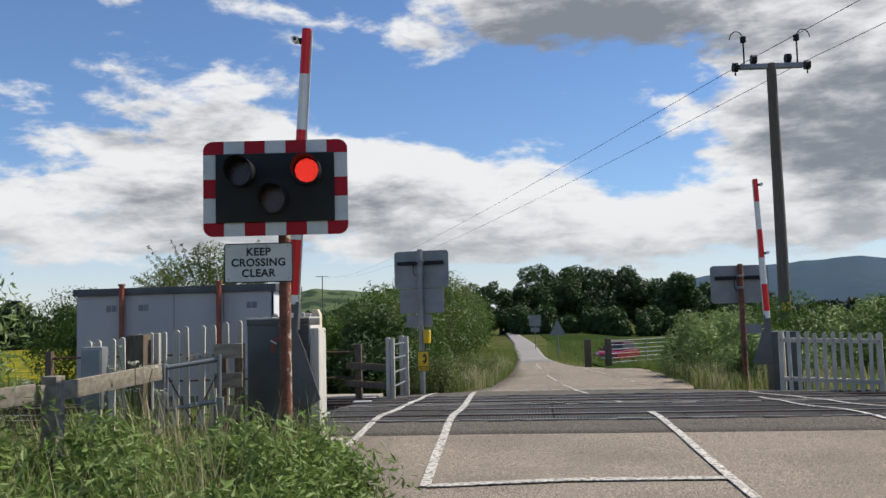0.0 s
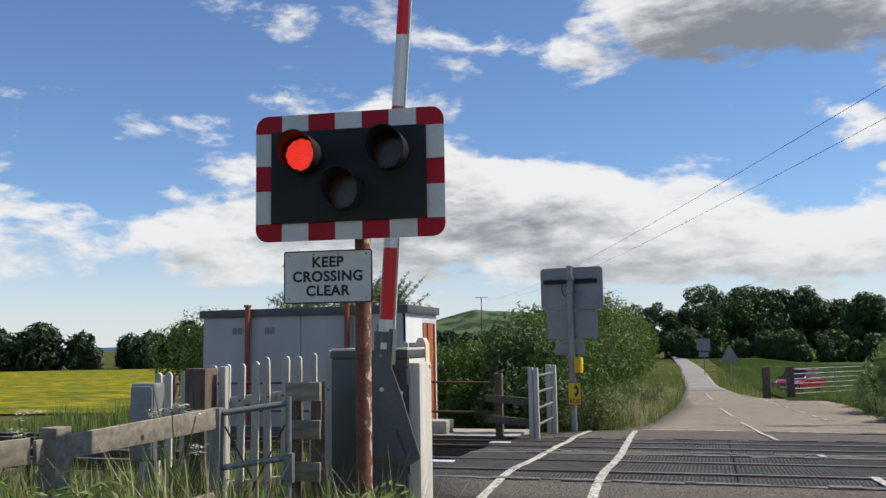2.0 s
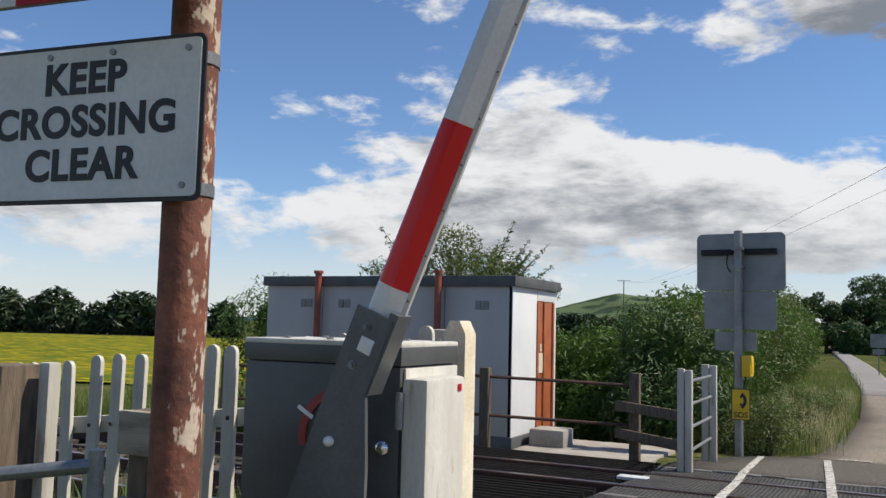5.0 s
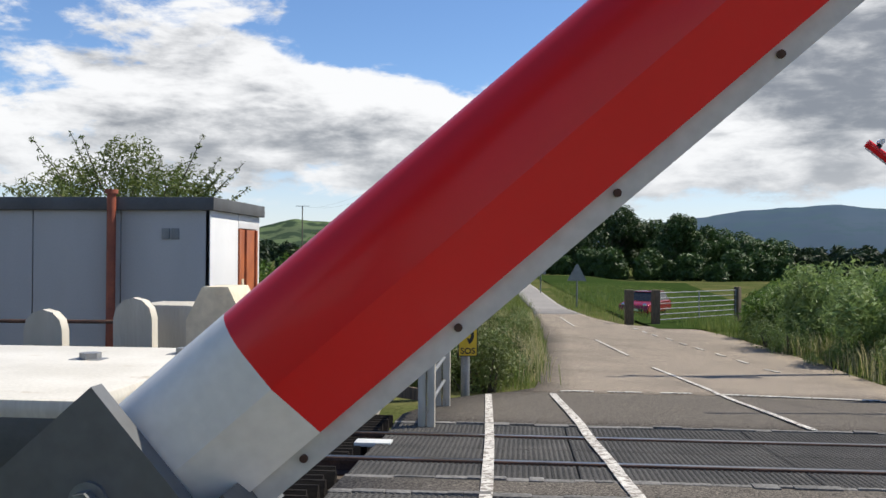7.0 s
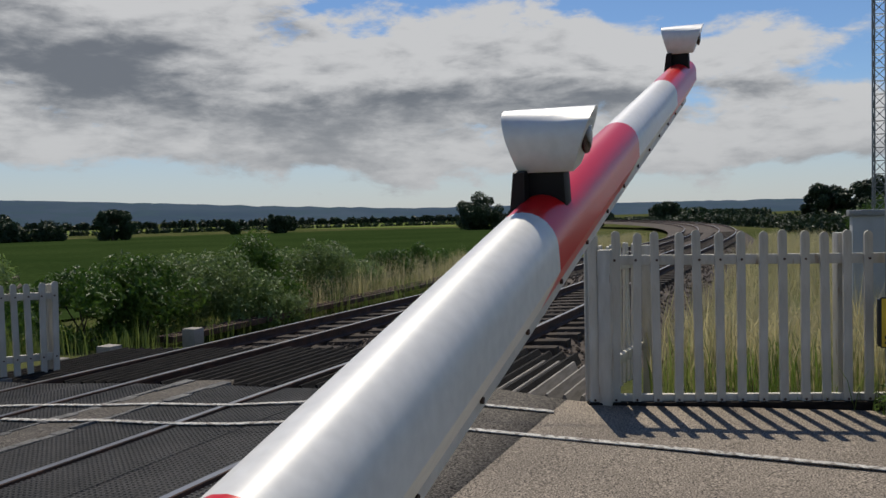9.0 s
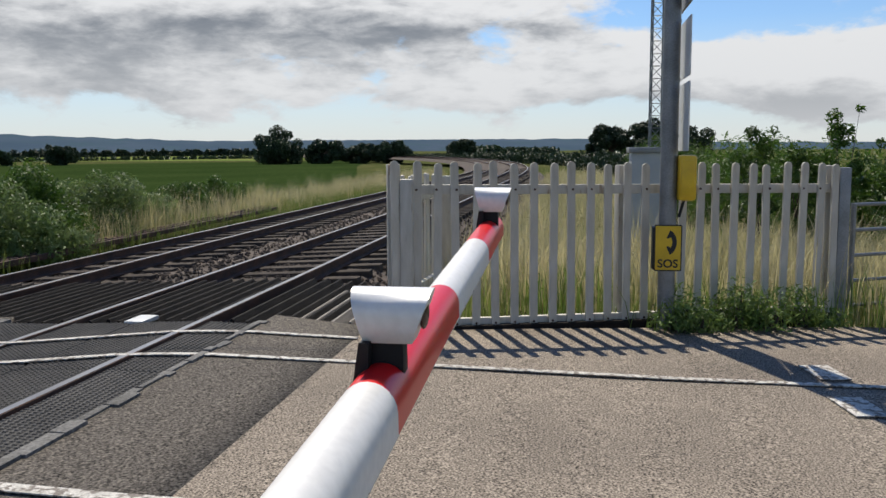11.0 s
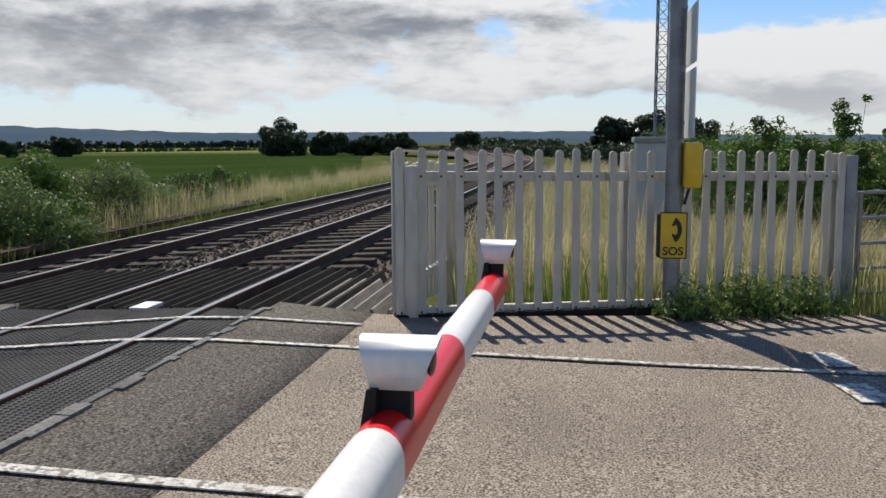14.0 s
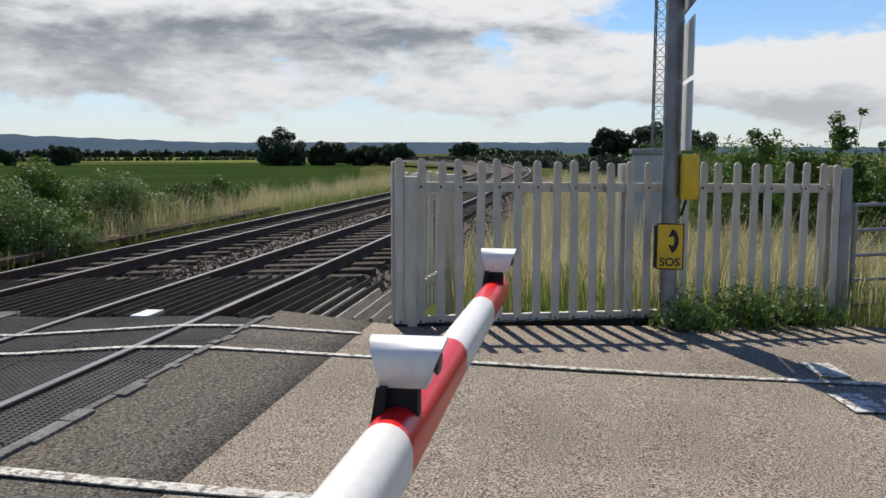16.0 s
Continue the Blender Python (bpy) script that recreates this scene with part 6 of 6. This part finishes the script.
part("case", bm, mat("cabinet_grey", (0.42, 0.44, 0.44), (0.36, 0.38, 0.38), 3, 0.5, fine=0.05), host)
bm = B()
box(bm, -0.34, 0.34, -0.32, 0.32, 1.72, 1.80, 0.01)
part("roof", bm, SIGNBACK, host)
bm = B()
box(bm, -0.32, 0.32, -0.30, 0.30, -0.2, 0.1, 0.01)
part("base", bm, CONCRETE, host)

for x, y, kind, h in ((1.15, 44.0, "tri", 1.5), (-0.1, 58.0, "square", 1.9)):
    host = thing("road_sign", (x, y, float(ground_z(x, y))), "grey back of a road sign on a thin post", "road sign", "road signs by the lane")
    bm = B()
    rod(bm, (0, 0, -0.2), (0, 0, h), 0.035, 10)
    part("post", bm, GREYSTEEL, host)
    bm = B()
    if kind == "tri":
        prism(bm, [(-0.42, h - 0.35), (0.42, h - 0.35), (0.03, h + 0.38), (-0.03, h + 0.38)], 0.01, pose(0, -0.05, 0))
    else:
        prism(bm, rounded(0.8, 0.75, 0.04), 0.01, pose(0, -0.05, h))
        prism(bm, rounded(0.6, 0.3, 0.03), 0.01, pose(0, -0.05, h - 0.6))
    part("board", bm, SIGNBACK, host)


def car():
    host = thing("parked_car", pose(4.05, 44.0, float(ground_z(4.05, 44.0)) + 0.02, 0, 0, 62), "small dark red hatchback parked behind the gate", "car")
    host.scale = (0.80, 0.80, 0.80)
    W = 1.62
    prof = [(-0.0, 0.28), (0.02, 0.62), (0.10, 0.72), (0.85, 0.84), (1.0, 0.86), (3.35, 0.88), (3.60, 0.80), (3.64, 0.5), (3.60, 0.28)]
    bm = B()
    prism(bm, prof, W, pose(-1.8, -W / 2, 0))
    bmesh.ops.bevel(bm, geom=[e for e in bm.edges], offset=0.05, segments=3, affect="EDGES")
    part("body", bm, CARRED, host, "glossy dark red bodywork", smooth=50)
    bm = B()
    prism(bm, [(0.95, 0.84), (1.5, 1.30), (3.05, 1.32), (3.45, 0.86)], W - 0.16, pose(-1.8, -W / 2 + 0.08, 0))
    for v in bm.verts:
        if v.co.z > 1.1:
            v.co.y *= 0.86
    bmesh.ops.bevel(bm, geom=[e for e in bm.edges], offset=0.03, segments=2, affect="EDGES")
    part("cabin_glass", bm, GLASSDARK, host, "dark glazed cabin")
    bm = B()
    box(bm, -0.32, 1.28, -0.62, 0.62, 1.30, 1.36, 0.02)
    part("roof", bm, CARRED, host)
    for x in (-1.12, 1.15):
        for s in (-1, 1):
            bm = B()
            rod(bm, (x, s * 0.60, 0.30), (x, s * 0.80, 0.30), 0.30, 24)
            wh = part("wheel", bm, TYRE, host)
            bm = B()
            rod(bm, (x, s * 0.795, 0.30), (x, s * 0.815, 0.30), 0.19, 20)
            part("rim", bm, CHROME, wh)
    for s in (-1, 1):
        bm = B()
        bmesh.ops.create_uvsphere(bm, u_segments=16, v_segments=8, radius=0.11, matrix=pose(-1.70, s * 0.58, 0.68) @ Matrix.Diagonal((0.5, 1, 1, 1)))
        part("headlight", bm, CHROME, host)
        bm = B()
        box(bm, -0.62, -0.50, s * 0.84 - 0.08, s * 0.84 + 0.08, 0.88, 1.0, 0.03)
        part("door_mirror", bm, CARRED, host)
    bm = B()
    box(bm, -1.83, -1.79, -0.5, 0.5, 0.36, 0.50, 0.01)
    part("grille", bm, BLACK, host)
    bm = B()
    box(bm, -1.845, -1.83, -0.26, 0.26, 0.40, 0.50)
    part("number_plate", bm, WHITE, host, "pale blank plate")


car()

# timber stack and concrete stumps beyond the line
host = thing("log_pile", (15.5, 23.5, float(ground_z(15.5, 23.5))), "heap of dark cut logs and branches at the field edge", "log pile")
rngl = np.random.default_rng(8)
for k in range(46):
    bm = B()
    x, z = rngl.uniform(-2.6, 2.6), abs(rngl.normal()) * 0.25
    L = rngl.uniform(0.6, 1.6)
    a = rngl.normal() * 0.5
    rod(bm, (x - L / 2 * math.cos(a), rngl.normal() * 0.3, 0.1 + z), (x + L / 2 * math.cos(a), rngl.normal() * 0.3, 0.1 + z + 0.15 * rngl.normal()), rngl.uniform(0.04, 0.10), 8)
    part("log", bm, POSTWOOD if k % 6 else GREYWOOD, host)
for x, y in ((9.0, 14.55), (7.3, 14.5), (6.3, 14.35)):
    bm = B()
    box(bm, x - 0.11, x + 0.11, y - 0.11, y + 0.11, -0.6, 0.05, 0.02)
    tagged(part("concrete_stump", bm, CONCRETE), "short square concrete stump beside the line", "stump", "concrete stumps")
for k in range(3):
    bm = B()
    beam(bm, (9.5, 15.35 + 0.12 * k, -0.22), (24, 15.55 + 0.15 * k, -0.22 + 0.03 * k), 0.08, 0.10, 0.01)
    tagged(part("spare_rail", bm, RUST), "rusty spare rail lying beside the track", "rail", "spare rails")


# ---------------------------------------------------------------- movement
ARM_AT, ARM_FAR_AT = PIVOT - MACHINE.location, PIVOT_FAR - FAR_MACHINE.location
for ob in list(scene.collection.objects):
    if ob.parent is None and ob.type not in ("CAMERA", "LIGHT"):
        ob.location, ob.scale = ob.location * SIZE, ob.scale * SIZE


def motions():
    arm = ((0, 86), (3.2, 85.2), (3.8, 82.5), (4.5, 75), (5.3, 62.5), (5.5, 59.6), (6, 53.0), (6.5, 46.7), (7, 40.6), (7.5, 34.2), (8, 26.6), (8.5, 20.4),
           (9, 14.7), (9.5, 10.3), (10, 8.3), (10.6, 4.8), (11.4, 0.8), (12.0, -1.2), (12.5, -1.4), (16, -1.4))
    skew = pose(0, 0, 0, 0, 0, 0.2)
    walk(ARM, [(t, Matrix.Translation(ARM_AT) @ skew @ pose(0, 0, 0, 0, -a, 0)) for t, a in arm])
    # the far arm points the other way, and runs a little ahead of the near one
    far = ((0, 88), (3.2, 87), (4.2, 78), (5.3, 64), (6, 53), (7, 39), (7.3, 35.6), (8, 24.8), (8.5, 18), (9.2, 10), (10, 5), (11.4, 0), (16, 0))
    walk(ARM_FAR, [(t, Matrix.Translation(ARM_FAR_AT) @ pose(0, 0, 0, 0, 0, 180) @ pose(0, 0, 0, 0, -a, 0)) for t, a in far])
    side = 1
    switch = [0.3, 0.58, 0.93, 1.33, 1.72, 2.12, 2.5, 2.88]
    while switch[-1] < 15.5:
        switch.append(switch[-1] + 0.39)

    def at(k):
        x, z = LAMPS[k]
        return pose(x - 0.034, -0.155 - 0.0335 - 0.0455, 2.350 + z)

    rows = [(0, at(1))]
    for s in switch:
        rows += [(s, at(side)), (s + 1 / 30, at(1 - side))]
        side = 1 - side
    rows.append((16.0, at(side)))
    walk(LIT, rows)


motions()
